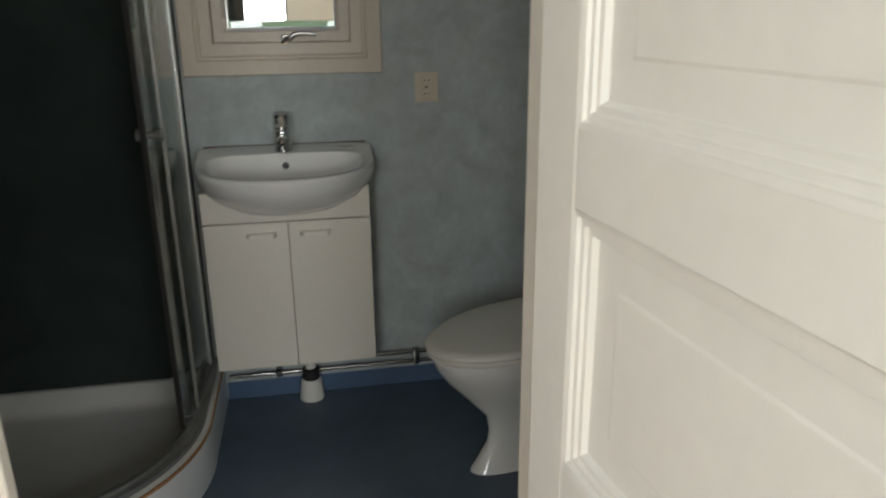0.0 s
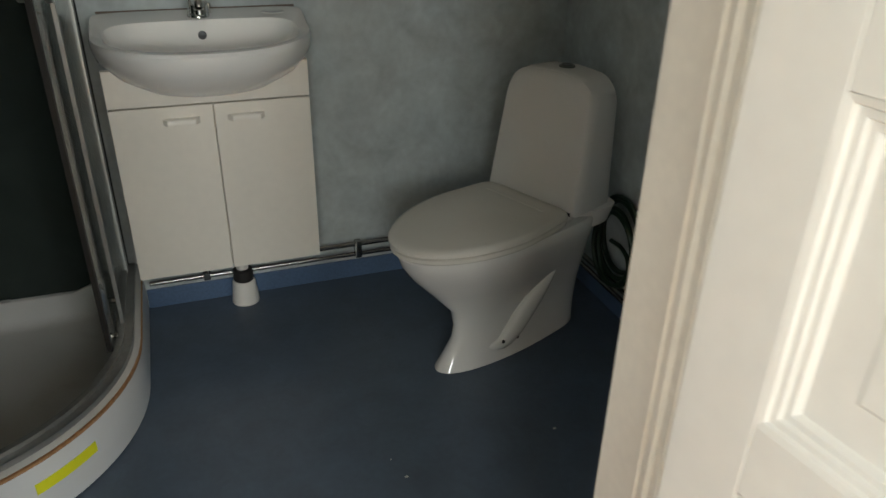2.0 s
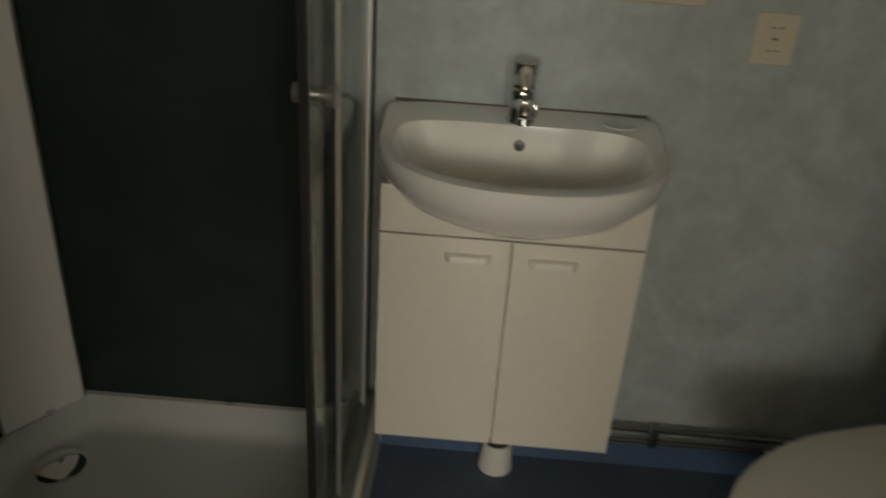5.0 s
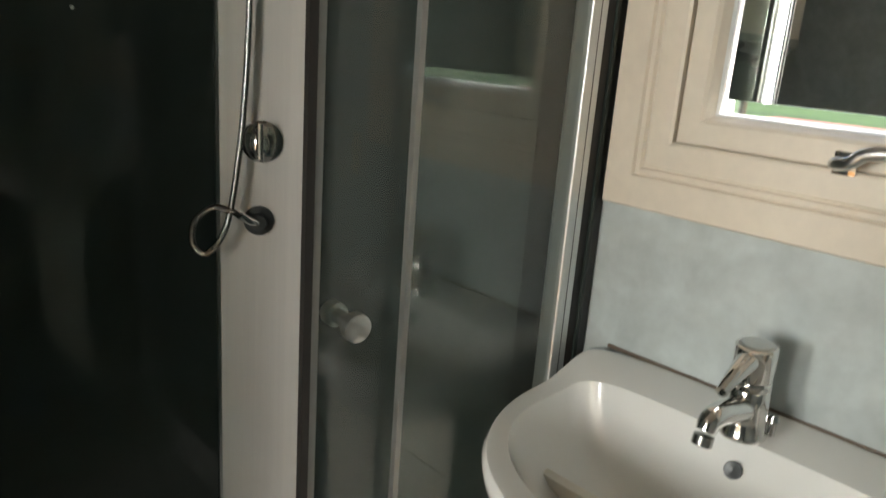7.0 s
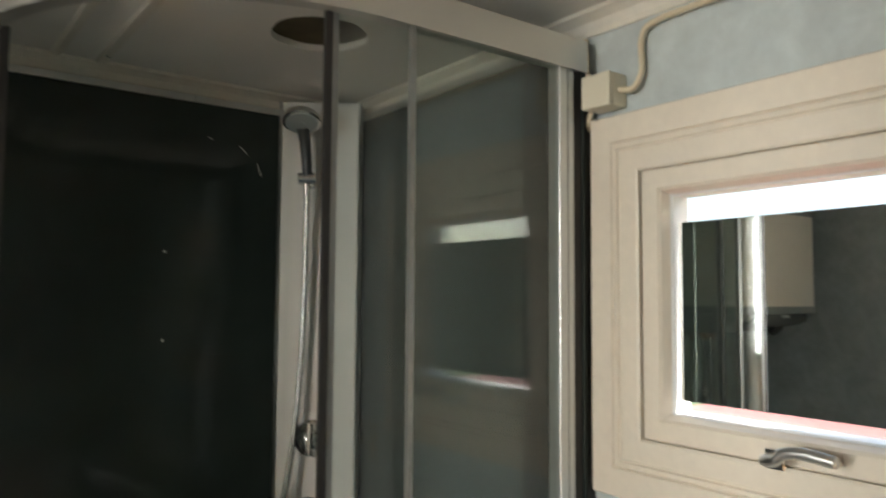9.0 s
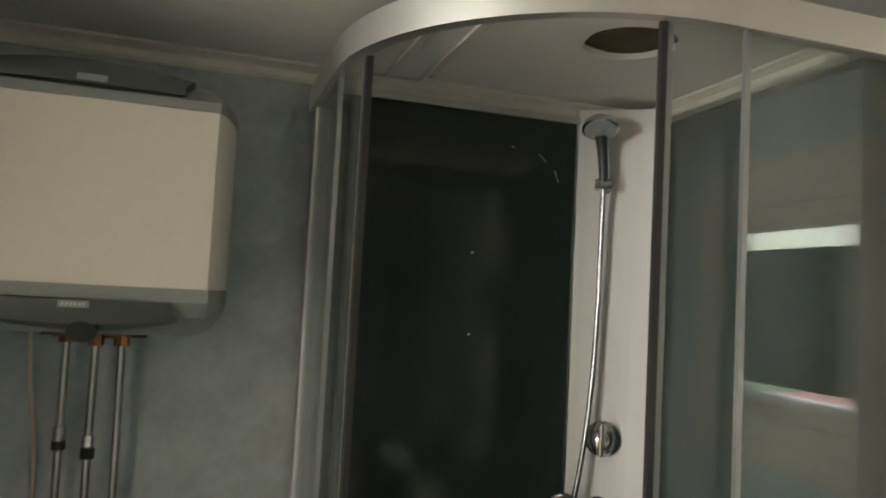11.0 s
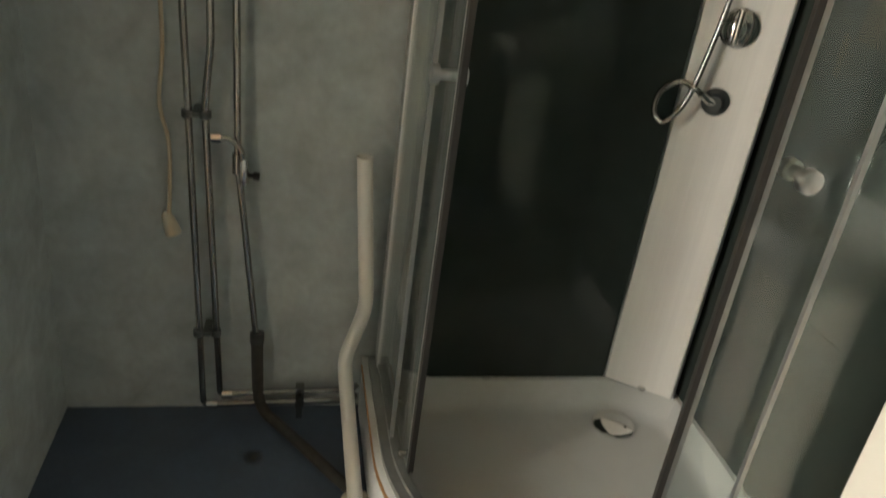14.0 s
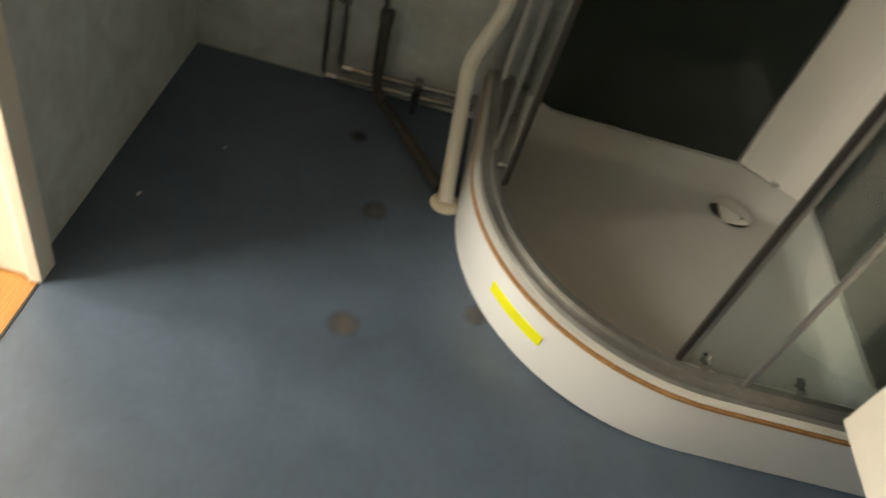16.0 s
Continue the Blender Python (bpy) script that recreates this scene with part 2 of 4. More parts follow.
def loft(rings, bm=None, closed=True, cap0=True, cap1=True):
    bm = bm or bmesh.new()
    rows = [[bm.verts.new(p) for p in ring] for ring in rings]
    n = len(rows[0])
    for a, b in zip(rows, rows[1:]):
        for i in range(n if closed else n - 1):
            j = (i + 1) % n
            bm.faces.new((a[i], a[j], b[j], b[i]))
    if cap0:
        bm.faces.new(rows[0])
    if cap1:
        bm.faces.new(rows[-1])
    return bm


def frame_at(d):
    d = Vector(d).normalized()
    u = d.cross(Vector((0, 0, 1)) if abs(d.z) < 0.95 else Vector((1, 0, 0))).normalized()
    return u, d.cross(u).normalized()


def tube(points, r, bm=None, n=12, radii=None, cap=True):
    """A round bar along points, each ring square to the path."""
    pts = [Vector(p) for p in points]
    rings = []
    u = None
    for i, p in enumerate(pts):
        a, b = pts[max(0, i - 1)], pts[min(len(pts) - 1, i + 1)]
        d = (b - a).normalized()
        if u is None:
            u, v = frame_at(d)
        else:
            u = (u - d * u.dot(d)).normalized()
            v = d.cross(u)
        k = radii[i] if radii else r
        rings.append([p + (u * math.cos(q) + v * math.sin(q)) * k for q in [2 * math.pi * j / n for j in range(n)]])
    return loft(rings, bm, cap0=cap, cap1=cap)


def rounded(points, radius=0.03, steps=5):
    """A path with its corners rounded."""
    pts = [Vector(p) for p in points]
    out = [pts[0]]
    for a, b, c in zip(pts, pts[1:], pts[2:]):
        r = min(radius, (a - b).length / 2.1, (c - b).length / 2.1)
        p, q = b + (a - b).normalized() * r, b + (c - b).normalized() * r
        out += [(p * (1 - s) ** 2 + b * 2 * s * (1 - s) + q * s * s) for s in [k / steps for k in range(steps + 1)]]
    return out + [pts[-1]]


def smooth_path(points, steps=8):
    """A Catmull-Rom line through points."""
    p = [Vector(q) for q in points]
    p = [p[0] * 2 - p[1]] + p + [p[-1] * 2 - p[-2]]
    out = []
    for a, b, c, d in zip(p, p[1:], p[2:], p[3:]):
        for k in range(steps):
            t = k / steps
            out.append(0.5 * (2 * b + (c - a) * t + (2 * a - 5 * b + 4 * c - d) * t * t + (3 * b - a - 3 * c + d) * t ** 3))
    return out + [p[-2]]


def lathe(profile, place=(0, 0, 0), axis=(0, 0, 1), n=24, bm=None):
    """Rings of (distance along the axis, radius)."""
    u, v = frame_at(axis)
    d, o = Vector(axis).normalized(), Vector(place)
    rings = [[o + d * h + (u * math.cos(q) + v * math.sin(q)) * max(r, 1e-4) for q in [2 * math.pi * j / n for j in range(n)]] for h, r in profile]
    return loft(rings, bm)


def prism(outline, z0, z1, bm=None):
    return loft([[Vector((x, y, z0)) for x, y in outline], [Vector((x, y, z1)) for x, y in outline]], bm)


def strip(path, thick, z0, z1, bm=None):
    """An upright band of a thickness along a plan path."""
    p = [Vector((x, y, 0)) for x, y in path]
    left, right = [], []
    for i, q in enumerate(p):
        d = (p[min(i + 1, len(p) - 1)] - p[max(i - 1, 0)]).normalized()
        nrm = Vector((-d.y, d.x, 0)) * thick / 2
        left.append(q + nrm)
        right.append(q - nrm)
    rings = [[Vector((a.x, a.y, z0)), Vector((b.x, b.y, z0)), Vector((b.x, b.y, z1)), Vector((a.x, a.y, z1))] for a, b in zip(left, right)]
    return loft(rings, bm)


def wall_with_hole(x0, x1, y0, y1, z0, z1, hx0, hx1, hz0, hz1):
    """A wall along x with a rectangular opening through it."""
    bm = bmesh.new()

    def ring(y):
        return [[bm.verts.new((x, y, z)) for x in (x0, hx0, hx1, x1)] for z in (z0, hz0, hz1, z1)]
    a, b = ring(y0), ring(y1)
    for g in (a, b):
        for i in range(3):
            for j in range(3):
                if (i, j) != (1, 1):
                    bm.faces.new((g[i][j], g[i][j + 1], g[i + 1][j + 1], g[i + 1][j]))
    loops = [[(0, 0), (0, 1), (0, 2), (0, 3), (1, 3), (2, 3), (3, 3), (3, 2), (3, 1), (3, 0), (2, 0), (1, 0)], [(1, 1), (1, 2), (2, 2), (2, 1)]]
    for lp in loops:
        for (i, j), (k, l) in zip(lp, lp[1:] + lp[:1]):
            bm.faces.new((a[i][j], a[k][l], b[k][l], b[i][j]))
    return bm


# ---- the room ----
RX, RS, CEIL = 2.42, -1.765, 2.068          # east wall, south wall, ceiling
DX0, DX1, DTOP = 0.852, 1.592, 2.00          # rough opening of the doorway
HY = -1.885                                  # hall face of the south wall
WX0, WX1, WZ0, WZ1 = 0.955, 1.505, 1.255, 1.80   # rough opening of the window

bm = box(-0.12, RX + 0.12, -1.738, 0.12, -0.06, 0.0)
add_box(bm, -0.12, DX0 + 0.001, RS - 0.05, -1.738, -0.06, 0.0)
add_box(bm, DX1 - 0.001, RX + 0.12, RS - 0.05, -1.738, -0.06, 0.0)
floor = structure("floor", bm, M_FLOOR, "blue mottled vinyl floor with brown stains")
wall_north = structure("wall_north", wall_with_hole(-0.12, RX + 0.12, 0.0, 0.14, 0.0, 2.3, WX0, WX1, WZ0, WZ1), M_WALL, "grey marbled wallpaper wall with a window opening")
wall_west = structure("wall_west", box(-0.12, 0.0, RS - 0.12, 0.0, 0.0, 2.3), M_WALL, "grey marbled wallpaper wall behind the water heater")
wall_east = structure("wall_east", box(RX, RX + 0.12, RS - 0.12, 0.0, 0.0, 2.3), M_WALL, "grey marbled wallpaper wall behind the toilet")
bm = bmesh.new()
add_box(bm, 0.0, DX0, HY, RS, 0.0, 2.3)
add_box(bm, DX1, RX, HY, RS, 0.0, 2.3)
add_box(bm, DX0, DX1, HY, RS, DTOP, 2.3)
wall_south = structure("wall_south", bm, M_WALL, "grey marbled wallpaper wall with the doorway")

# ceiling with the open round hole of a vent
VX, VY, VR = 0.475, -0.352, 0.098
bm = bmesh.new()
n = 48
inner = [(VX + VR * (1 + 0.02 * math.sin(7 * a)) * math.cos(a), VY + VR * (1 + 0.03 * math.sin(5 * a + 1)) * math.sin(a)) for a in [2 * math.pi * k / n for k in range(n)]]
outer = []
for k in range(n):
    a = 2 * math.pi * k / n
    s = 0.2 / max(abs(math.cos(a)), abs(math.sin(a)))
    outer.append((VX + s * math.cos(a), VY + s * math.sin(a)))
loft([[Vector((x, y, CEIL)) for x, y in outer], [Vector((x, y, CEIL)) for x, y in inner], [Vector((x, y, CEIL + 0.014)) for x, y in inner]], bm, cap0=False, cap1=False)
X0, X1, Y0, Y1 = VX - 0.2, VX + 0.2, VY - 0.2, VY + 0.2
for a0, a1, b0, b1 in ((-0.0, X0, RS, 0.0), (X1, RX, RS, 0.0), (X0, X1, RS, Y0), (X0, X1, Y1, 0.0)):
    bm.faces.new([bm.verts.new((x, y, CEIL)) for x, y in ((a0, b0), (a1, b0), (a1, b1), (a0, b1))])
add_box(bm, 0, X0, RS, 0, CEIL + 0.014, CEIL + 0.03)
add_box(bm, X1, RX, RS, 0, CEIL + 0.014, CEIL + 0.03)
add_box(bm, X0, X1, RS, Y0, CEIL + 0.014, CEIL + 0.03)
add_box(bm, X0, X1, Y1, 0, CEIL + 0.014, CEIL + 0.03)
ceiling = structure("ceiling", bm, M_CEIL, "off-white painted board ceiling")

vent = thing("vent_hole", "open round vent hole in the ceiling with a dusty duct", "vent", (VX, VY, CEIL + 0.015))
part("duct", lathe([(0.0, 0.104), (0.16, 0.104), (0.16, 0.001)], (0, 0, 0.001), n=32), M_DUCT, vent, "dusty brown metal duct", True)
part("duct_rim", lathe([(0, 0.060), (0, 0.066), (0.09, 0.066), (0.09, 0.060)], (0.016, 0.006, 0.035), n=28), M_DUCT, vent, "", True)

# cornices round the ceiling
def cornice(bm, along, a0, a1, wall, sgn):
    """along 'x' or 'y'; wall: the wall's coordinate; sgn: to the room."""
    prof = [(0.0, CEIL - 0.045), (0.006, CEIL - 0.045), (0.010, CEIL - 0.036), (0.012, CEIL - 0.020), (0.022, CEIL - 0.012), (0.030, CEIL - 0.008), (0.030, CEIL - 0.001), (0.0, CEIL - 0.001)]
    rings = []
    for a in (a0, a1):
        rings.append([Vector((a, wall + sgn * d, z)) if along == "x" else Vector((wall + sgn * d, a, z)) for d, z in prof])
    loft(rings, bm)


bm = bmesh.new()
cornice(bm, "x", 0.0, RX, 0.0, -1)
structure("trim_north", bm, M_TRIM, "cream painted cornice strip")
bm = bmesh.new()
cornice(bm, "y", RS, -0.032, 0.0, 1)
structure("trim_west", bm, M_TRIM, "cream painted cornice strip")
bm = bmesh.new()
cornice(bm, "y", RS, -0.032, RX, -1)
structure("trim_east", bm, M_TRIM, "cream painted cornice strip")
bm = bmesh.new()
cornice(bm, "x", 0.032, RX - 0.032, RS, 1)
structure("trim_south", bm, M_TRIM, "cream painted cornice strip")

# cover strips along the ceiling's seam
cover = thing("ceiling_cover_strip", "cream cover strips screwed along the ceiling seam", "trim", (1.2, -0.715, CEIL))
part("strip", box(-1.168, 1.2, -0.055, -0.035, -0.010, -0.0005, 0.003), M_TRIM, cover)
part("strip", box(-1.168, 1.2, 0.033, 0.055, -0.010, -0.0005, 0.003), M_TRIM, cover)
part("strip", box(-1.168, 1.2, -0.034, 0.032, -0.004, -0.0005, 0.001), M_CEIL, cover)
for k in range(5):
    part("screw", lathe([(0, 0.006), (0.003, 0.004)], (-1.1 + 0.35 * k, -0.045 if k % 2 else 0.044, -0.0115), (0, 0, -1), 10), M_CHROME, cover)

# upturned vinyl skirting
bm = bmesh.new()
add_box(bm, 0.93, RX, -0.006, -0.0005, 0.0, 0.069)
structure("baseboard_north", bm, M_SKIRT, "blue upturned vinyl skirting")
bm = bmesh.new()
add_box(bm, RX - 0.006, RX - 0.0005, -0.80, -0.006, 0.0, 0.069)
structure("baseboard_east", bm, M_SKIRT, "blue upturned vinyl skirting")
bm = bmesh.new()
add_box(bm, RX - 0.014, RX - 0.0005, RS, -0.80, 0.012, 0.092, 0.003)
structure("baseboard_east_board", bm, M_TRIM, "white painted skirting board")

# ---- hall behind the walker: walls, ceiling and window openings assumed ----
HX0, HX1 = -0.3, 3.2
bm = box(HX0, HX1, HALL_S, HY, -0.07, -0.006)
add_box(bm, DX0 + 0.001, DX1 - 0.001, HY, -1.742, -0.07, -0.006)
structure("floor_hall", bm, M_WOODFLOOR, "wooden subfloor of the hall")
# opening assumed, made for the added side lamp
bm = bmesh.new()
add_box(bm, HX0 - 0.1, HX0, HALL_S, -3.6, 0.0, 2.4)
add_box(bm, HX0 - 0.1, HX0, -2.4, HY, 0.0, 2.4)
add_box(bm, HX0 - 0.1, HX0, -3.6, -2.4, 0.0, 0.85)
add_box(bm, HX0 - 0.1, HX0, -3.6, -2.4, 2.05, 2.4)
structure("wall_hall_west", bm, M_HALL, "pale painted hall wall, unseen, opened for the added side lamp")
structure("wall_hall_east", box(HX1, HX1 + 0.1, HALL_S, HY, 0.0, 2.4), M_HALL, "pale painted hall wall")
bm = wall_with_hole(HX0 - 0.1, HX1 + 0.1, HALL_S - 0.1, HALL_S, 0.0, 2.4, 0.47, 2.85, 1.11, 2.17)
# added pier, hides the lamps' white reflection from the mirror
add_box(bm, 0.97, 1.51, HALL_S - 0.099, HALL_S - 0.001, 1.111, 2.169)
structure("wall_hall_south", bm, M_HALL, "pale painted hall wall, unseen, with two openings for added lamps")
bm = bmesh.new()
add_box(bm, HX0, -0.12, HY, HY + 0.1, 0, 2.4)
add_box(bm, RX + 0.12, HX1, HY, HY + 0.1, 0, 2.4)
structure("wall_hall_north", bm, M_HALL, "pale painted hall wall")
structure("ceiling_hall", box(HX0 - 0.1, HX1 + 0.1, HALL_S - 0.1, HY, 2.3, 2.4), M_HALL, "pale painted hall ceiling")
# added out of view, closes the top against sky light
structure("roof", box(-0.4, RX + 0.4, HY, 0.35, 2.31, 2.40), M_HALL, "unseen flat roof added over the wet room")
structure("threshold", box(DX0 + 0.02, DX1 - 0.02, -1.7425, -1.7375, -0.02, 0.0015), M_RUBBER, "dark joint between vinyl and wood floor")

# ---- door frame and door ----
frm = thing("door_frame", "cream painted wooden door frame with a steel strike plate", "door frame", (DX0, HY, 0))
# jamb profile: lining, stop bead and rebate
JY0, JY1 = -1.735, -1.888
def jamb(x_in, s, prof, deep):
    """x_in: face of the lining; s: direction into the wall; prof: (depth, y) from the room to the hall."""
    full = prof + [(deep, prof[-1][1]), (deep, prof[0][1])]
    return prism([(x_in + s * d - DX0, y - HY) for d, y in full], 0.0, 1.985)


WEST = [(0, JY0), (0, -1.757), (0.002, -1.760), (0.006, -1.761), (0.007, -1.768), (0.012, -1.772), (0.013, -1.822), (0.008, -1.826), (0.008, -1.838), (0.014, -1.842), (0.014, JY1)]
EAST = [(0, -1.728), (0, -1.800), (0.003, -1.803), (0.003, -1.812), (0.009, -1.816), (0.009, -1.826), (0.018, -1.830), (0.020, JY1)]
part("jamb", jamb(0.905, -1, WEST, 0.052), M_TRIM, frm)
part("jamb", jamb(1.556, 1, EAST, 0.034), M_TRIM, frm)
part("head", box(0.905 - DX0, 1.556 - DX0, JY1 - HY, JY0 - HY, 1.955, 1.985), M_TRIM, frm)
part("casing", box(-0.055, 0.036, -0.016, -0.001, 0.0, 2.05, 0.004), M_TRIM, frm)
part("casing", box(0.732, 0.80, -0.016, -0.001, 0.0, 2.05, 0.004), M_TRIM, frm)
plate = part("strike_plate", box(0.0395, 0.0412, 0.072, 0.100, 0.903, 1.012, 0.0008), M_STEEL, frm, "steel strike plate with a worn slot")
part("slot", box(0.0408, 0.0418, 0.080, 0.092, 0.935, 0.985), M_BROWN, plate)

# the door stands open into the hall, turned out on its right-hand hinges
DW, DT = 0.70, 0.040
door = tagged(new("door_1"), "cream white five-panel wooden door standing open", "door", kind="structure")
door.matrix_world = pose(1.5225, -1.8765, 0.008, 0, 0, -90 + 6.6)
STILE, RAIL = 0.083, 0.085
RAILS = [(0.0, 0.222), (0.502, 0.578), (0.858, 0.934), (1.214, 1.290), (1.570, 1.646), (1.89, 1.965)]
part("stile", box(0, STILE, 0, DT, 0, 1.965, 0.002), M_DOOR, door)
part("stile", box(DW - STILE, DW, 0, DT, 0, 1.965, 0.002), M_DOOR, door)
for a, b in RAILS:
    part("rail", box(STILE, DW - STILE, 0.0005, DT - 0.0005, a, b, 0.001), M_DOOR, door)
for (_, a), (b, _) in zip(RAILS, RAILS[1:]):
    pan = part("panel", box(STILE - 0.003, DW - STILE + 0.003, 0.016, DT - 0.016, a - 0.003, b + 0.003), M_DOOR, door)
    # stepped moulding round each panel, on both faces, and a raised field
    for y_out, s in ((0.0005, 1), (DT - 0.0005, -1)):
        bmm = bmesh.new()
        prof = [(0.0, 0.0), (0.006, 0.0015), (0.008, 0.005), (0.014, 0.0055), (0.016, 0.009), (0.022, 0.0095), (0.026, 0.0155)]
        rings = []
        for ins, dep in prof:
            x0, x1, z0, z1 = STILE + ins, DW - STILE - ins, a + ins, b - ins
            y = y_out + s * dep
            rings.append([Vector((x0, y, z0)), Vector((x1, y, z0)), Vector((x1, y, z1)), Vector((x0, y, z1))])
        loft(rings, bmm, cap0=False, cap1=False)
        part("moulding", bmm, M_DOOR, door)
        bmf = bmesh.new()
        rings = []
        for ins, dep in ((0.062, 0.0158), (0.066, 0.0143), (0.069, 0.0142)):
            x0, x1, z0, z1 = STILE + ins, DW - STILE - ins, a + ins, b - ins
            y = y_out + s * dep
            rings.append([Vector((x0, y, z0)), Vector((x1, y, z0)), Vector((x1, y, z1)), Vector((x0, y, z1))])
        loft(rings, bmf, cap0=False)
        part("raised_field", bmf, M_DOOR, door)
for z in (0.25, 1.75):
    part("hinge", lathe([(0, 0.006), (0.09, 0.006)], (-0.006, 0.008, z), n=12), M_STEEL, door)
hnd = part("door_handle", lathe([(0, 0.024), (0.006, 0.024), (0.007, 0.010), (0.045, 0.010), (0.045, 0.002)], (DW - 0.05, 0.0, 1.0), (0, -1, 0), 20), M_STEEL, door, "steel lever handle", True)
part("lever", tube([(DW - 0.05, -0.040, 1.0), (DW - 0.17, -0.042, 1.0)], 0.009), M_STEEL, hnd, "", True)

# ---- window ----
win = tagged(new("window_1"), "small beige painted wooden window with a steel handle", "window", kind="structure")
win.matrix_world = pose(1.235, 0, 1.55)
def rect_frame(x0, x1, z0, z1, w, y0, y1, mat, name, bev=0.003):
    x0, x1, z0, z1 = x0 - 1.235, x1 - 1.235, z0 - 1.55, z1 - 1.55
    for b in (box(x0, x0 + w, y0, y1, z0, z1, bev), box(x1 - w, x1, y0, y1, z0, z1, bev), box(x0 + w, x1 - w, y0, y1, z0, z0 + w, bev), box(x0 + w, x1 - w, y0, y1, z1 - w, z1, bev)):
        part(name, b, mat, win)


def ring_moulding(x0, x1, z0, z1, prof):
    """A mitred moulding: prof of (inset, y)."""
    rings = []
    for ins, y in prof:
        rings.append([Vector((x - 1.235, y, z - 1.55)) for x, z in ((x0 + ins, z0 + ins), (x1 - ins, z0 + ins), (x1 - ins, z1 - ins), (x0 + ins, z1 - ins))])
    return loft(rings, cap0=False, cap1=False)


CX0, CX1, CZ0, CZ1 = 0.901, 1.556, 1.200, 1.860      # casing
SX0, SX1, SZ0, SZ1 = 1.0085, 1.4505, 1.3055, 1.7545      # sash
part("window_casing", ring_moulding(CX0, CX1, CZ0, CZ1, [(0, 0.0), (0.0, -0.020), (0.003, -0.024), (0.048, -0.025), (0.051, -0.020), (0.054, -0.024), (0.060, -0.024), (0.063, -0.019), (0.068, -0.022), (0.100, -0.022), (0.1045, -0.020), (0.1045, 0.03)]), M_WINDOWWOOD, win)
part("sash_frame", ring_moulding(SX0, SX1, SZ0, SZ1, [(0.0, 0.03), (0.0, -0.014), (0.003, -0.017), (0.032, -0.017), (0.037, -0.012), (0.0425, 0.006), (0.0425, 0.05)]), M_WINDOWWOOD, win)
part("glazing_bead", ring_moulding(SX0, SX1, SZ0, SZ1, [(0.043, 0.004), (0.043, 0.05), (0.046, 0.05), (0.046, 0.008), (0.043, 0.004)]), M_WHITESILL, win)
pane = part("pane", box(SX0 + 0.035 - 1.235, SX1 - 0.035 - 1.235, 0.042, 0.046, SZ0 + 0.035 - 1.55, SZ1 - 0.035 - 1.55), M_PANE, win)
pane.visible_shadow = False
part("outer_frame", ring_moulding(WX0, WX1, WZ0, WZ1, [(0.0, 0.02), (0.0, 0.10), (0.055, 0.10), (0.06, 0.05), (0.055, 0.02)]), M_WHITESILL, win)
part("window_sill", box(WX0 - 1.265, WX1 - 1.205, 0.101, 0.112, -0.245, -0.226, 0.002), M_WHITESILL, win, "white painted outer sill")
part("sill_board", box(WX0 - 1.305, WX1 - 1.165, 0.113, 0.62, -0.265, -0.230, 0.004), M_REDWOOD, win, "red painted board outside the window")
hx, hz = 1.242, 1.316
hp = part("handle_plate", box(hx - 1.235 - 0.016, hx - 1.235 + 0.012, -0.026, -0.0165, hz - 1.55 - 0.016, hz - 1.55 + 0.012, 0.002), M_CHROME, win, "chrome window handle", True)
part("handle_grip", tube(smooth_path([(-0.003, -0.022, hz - 1.552), (0.0, -0.042, hz - 1.552), (0.018, -0.052, hz - 1.548), (0.034, -0.054, hz - 1.536), (0.06, -0.054, hz - 1.532), (0.102, -0.053, hz - 1.536)]), 0.0085, n=12), M_ALU, hp, "", True)

tagged(link_mesh("mirror", box(-0.1705, 0.1705, -0.002, 0.002, -0.146, 0.146, 0.0008), M_MIRROR), "frameless rectangular mirror fixed in front of the window pane", "mirror").matrix_world = pose(1.2305, 0.0125, 1.518, 0, 0, -1.4)

# outside the window: ground, a red boarded wall and trees
bm = bmesh.new()
bm.faces.new([bm.verts.new(p) for p in ((-300, -300, -0.5), (300, -300, -0.5), (300, 300, -0.5), (-300, 300, -0.5))])
structure("ground", bm, M_GRASS, "grass ground outside the cabin")


def tree(x, y, h, seed):
    rng = random.Random(seed)
    t = thing("tree", "leafy deciduous tree outside the window", "tree", (x, y, -0.5), 0, "trees outside")
    limbs = tube(smooth_path([(0, 0, 0), (0.05, 0.03, h * 0.4), (-0.05, 0.05, h * 0.9)], 4), 0.1, n=8, radii=[0.16 - 0.015 * k for k in range(9)])
    for k in range(7):
        a = k * 2.4
        z = h * (0.35 + 0.07 * k)
        tube([(0, 0, z), (math.cos(a) * h * 0.12, math.sin(a) * h * 0.12, z + 0.3), (math.cos(a) * h * 0.26, math.sin(a) * h * 0.26, z + 0.7)], 0.03, limbs, 6, [0.05, 0.035, 0.012])
    part("trunk", limbs, M_BARK, t, "", True)
    verts, faces = [], []
    for k in range(2200):
        a, b = rng.uniform(0, 6.28), rng.gauss(0, 0.5)
        r = h * 0.30 * rng.uniform(0.3, 1.0) ** 0.5 * (1 + 0.25 * math.sin(3 * a + seed))
        c = Vector((math.cos(a) * math.cos(b) * r, math.sin(a) * math.cos(b) * r, h * 0.68 + math.sin(b) * r * 1.1))
        u = Vector((rng.gauss(0, 1), rng.gauss(0, 1), rng.gauss(0, 1))).normalized() * 0.09
        v = Vector((rng.gauss(0, 1), rng.gauss(0, 1), rng.gauss(0, 1))).normalized() * 0.06
        i = len(verts)
        verts += [c - u, c + v, c + u, c - v]
        faces.append((i, i + 1, i + 2, i + 3))
    me = bpy.data.meshes.new("crown")
    me.from_pydata(verts, [], faces)
    me.materials.append(M_LEAF)
    ob = new("crown", me)
    ob.parent = t


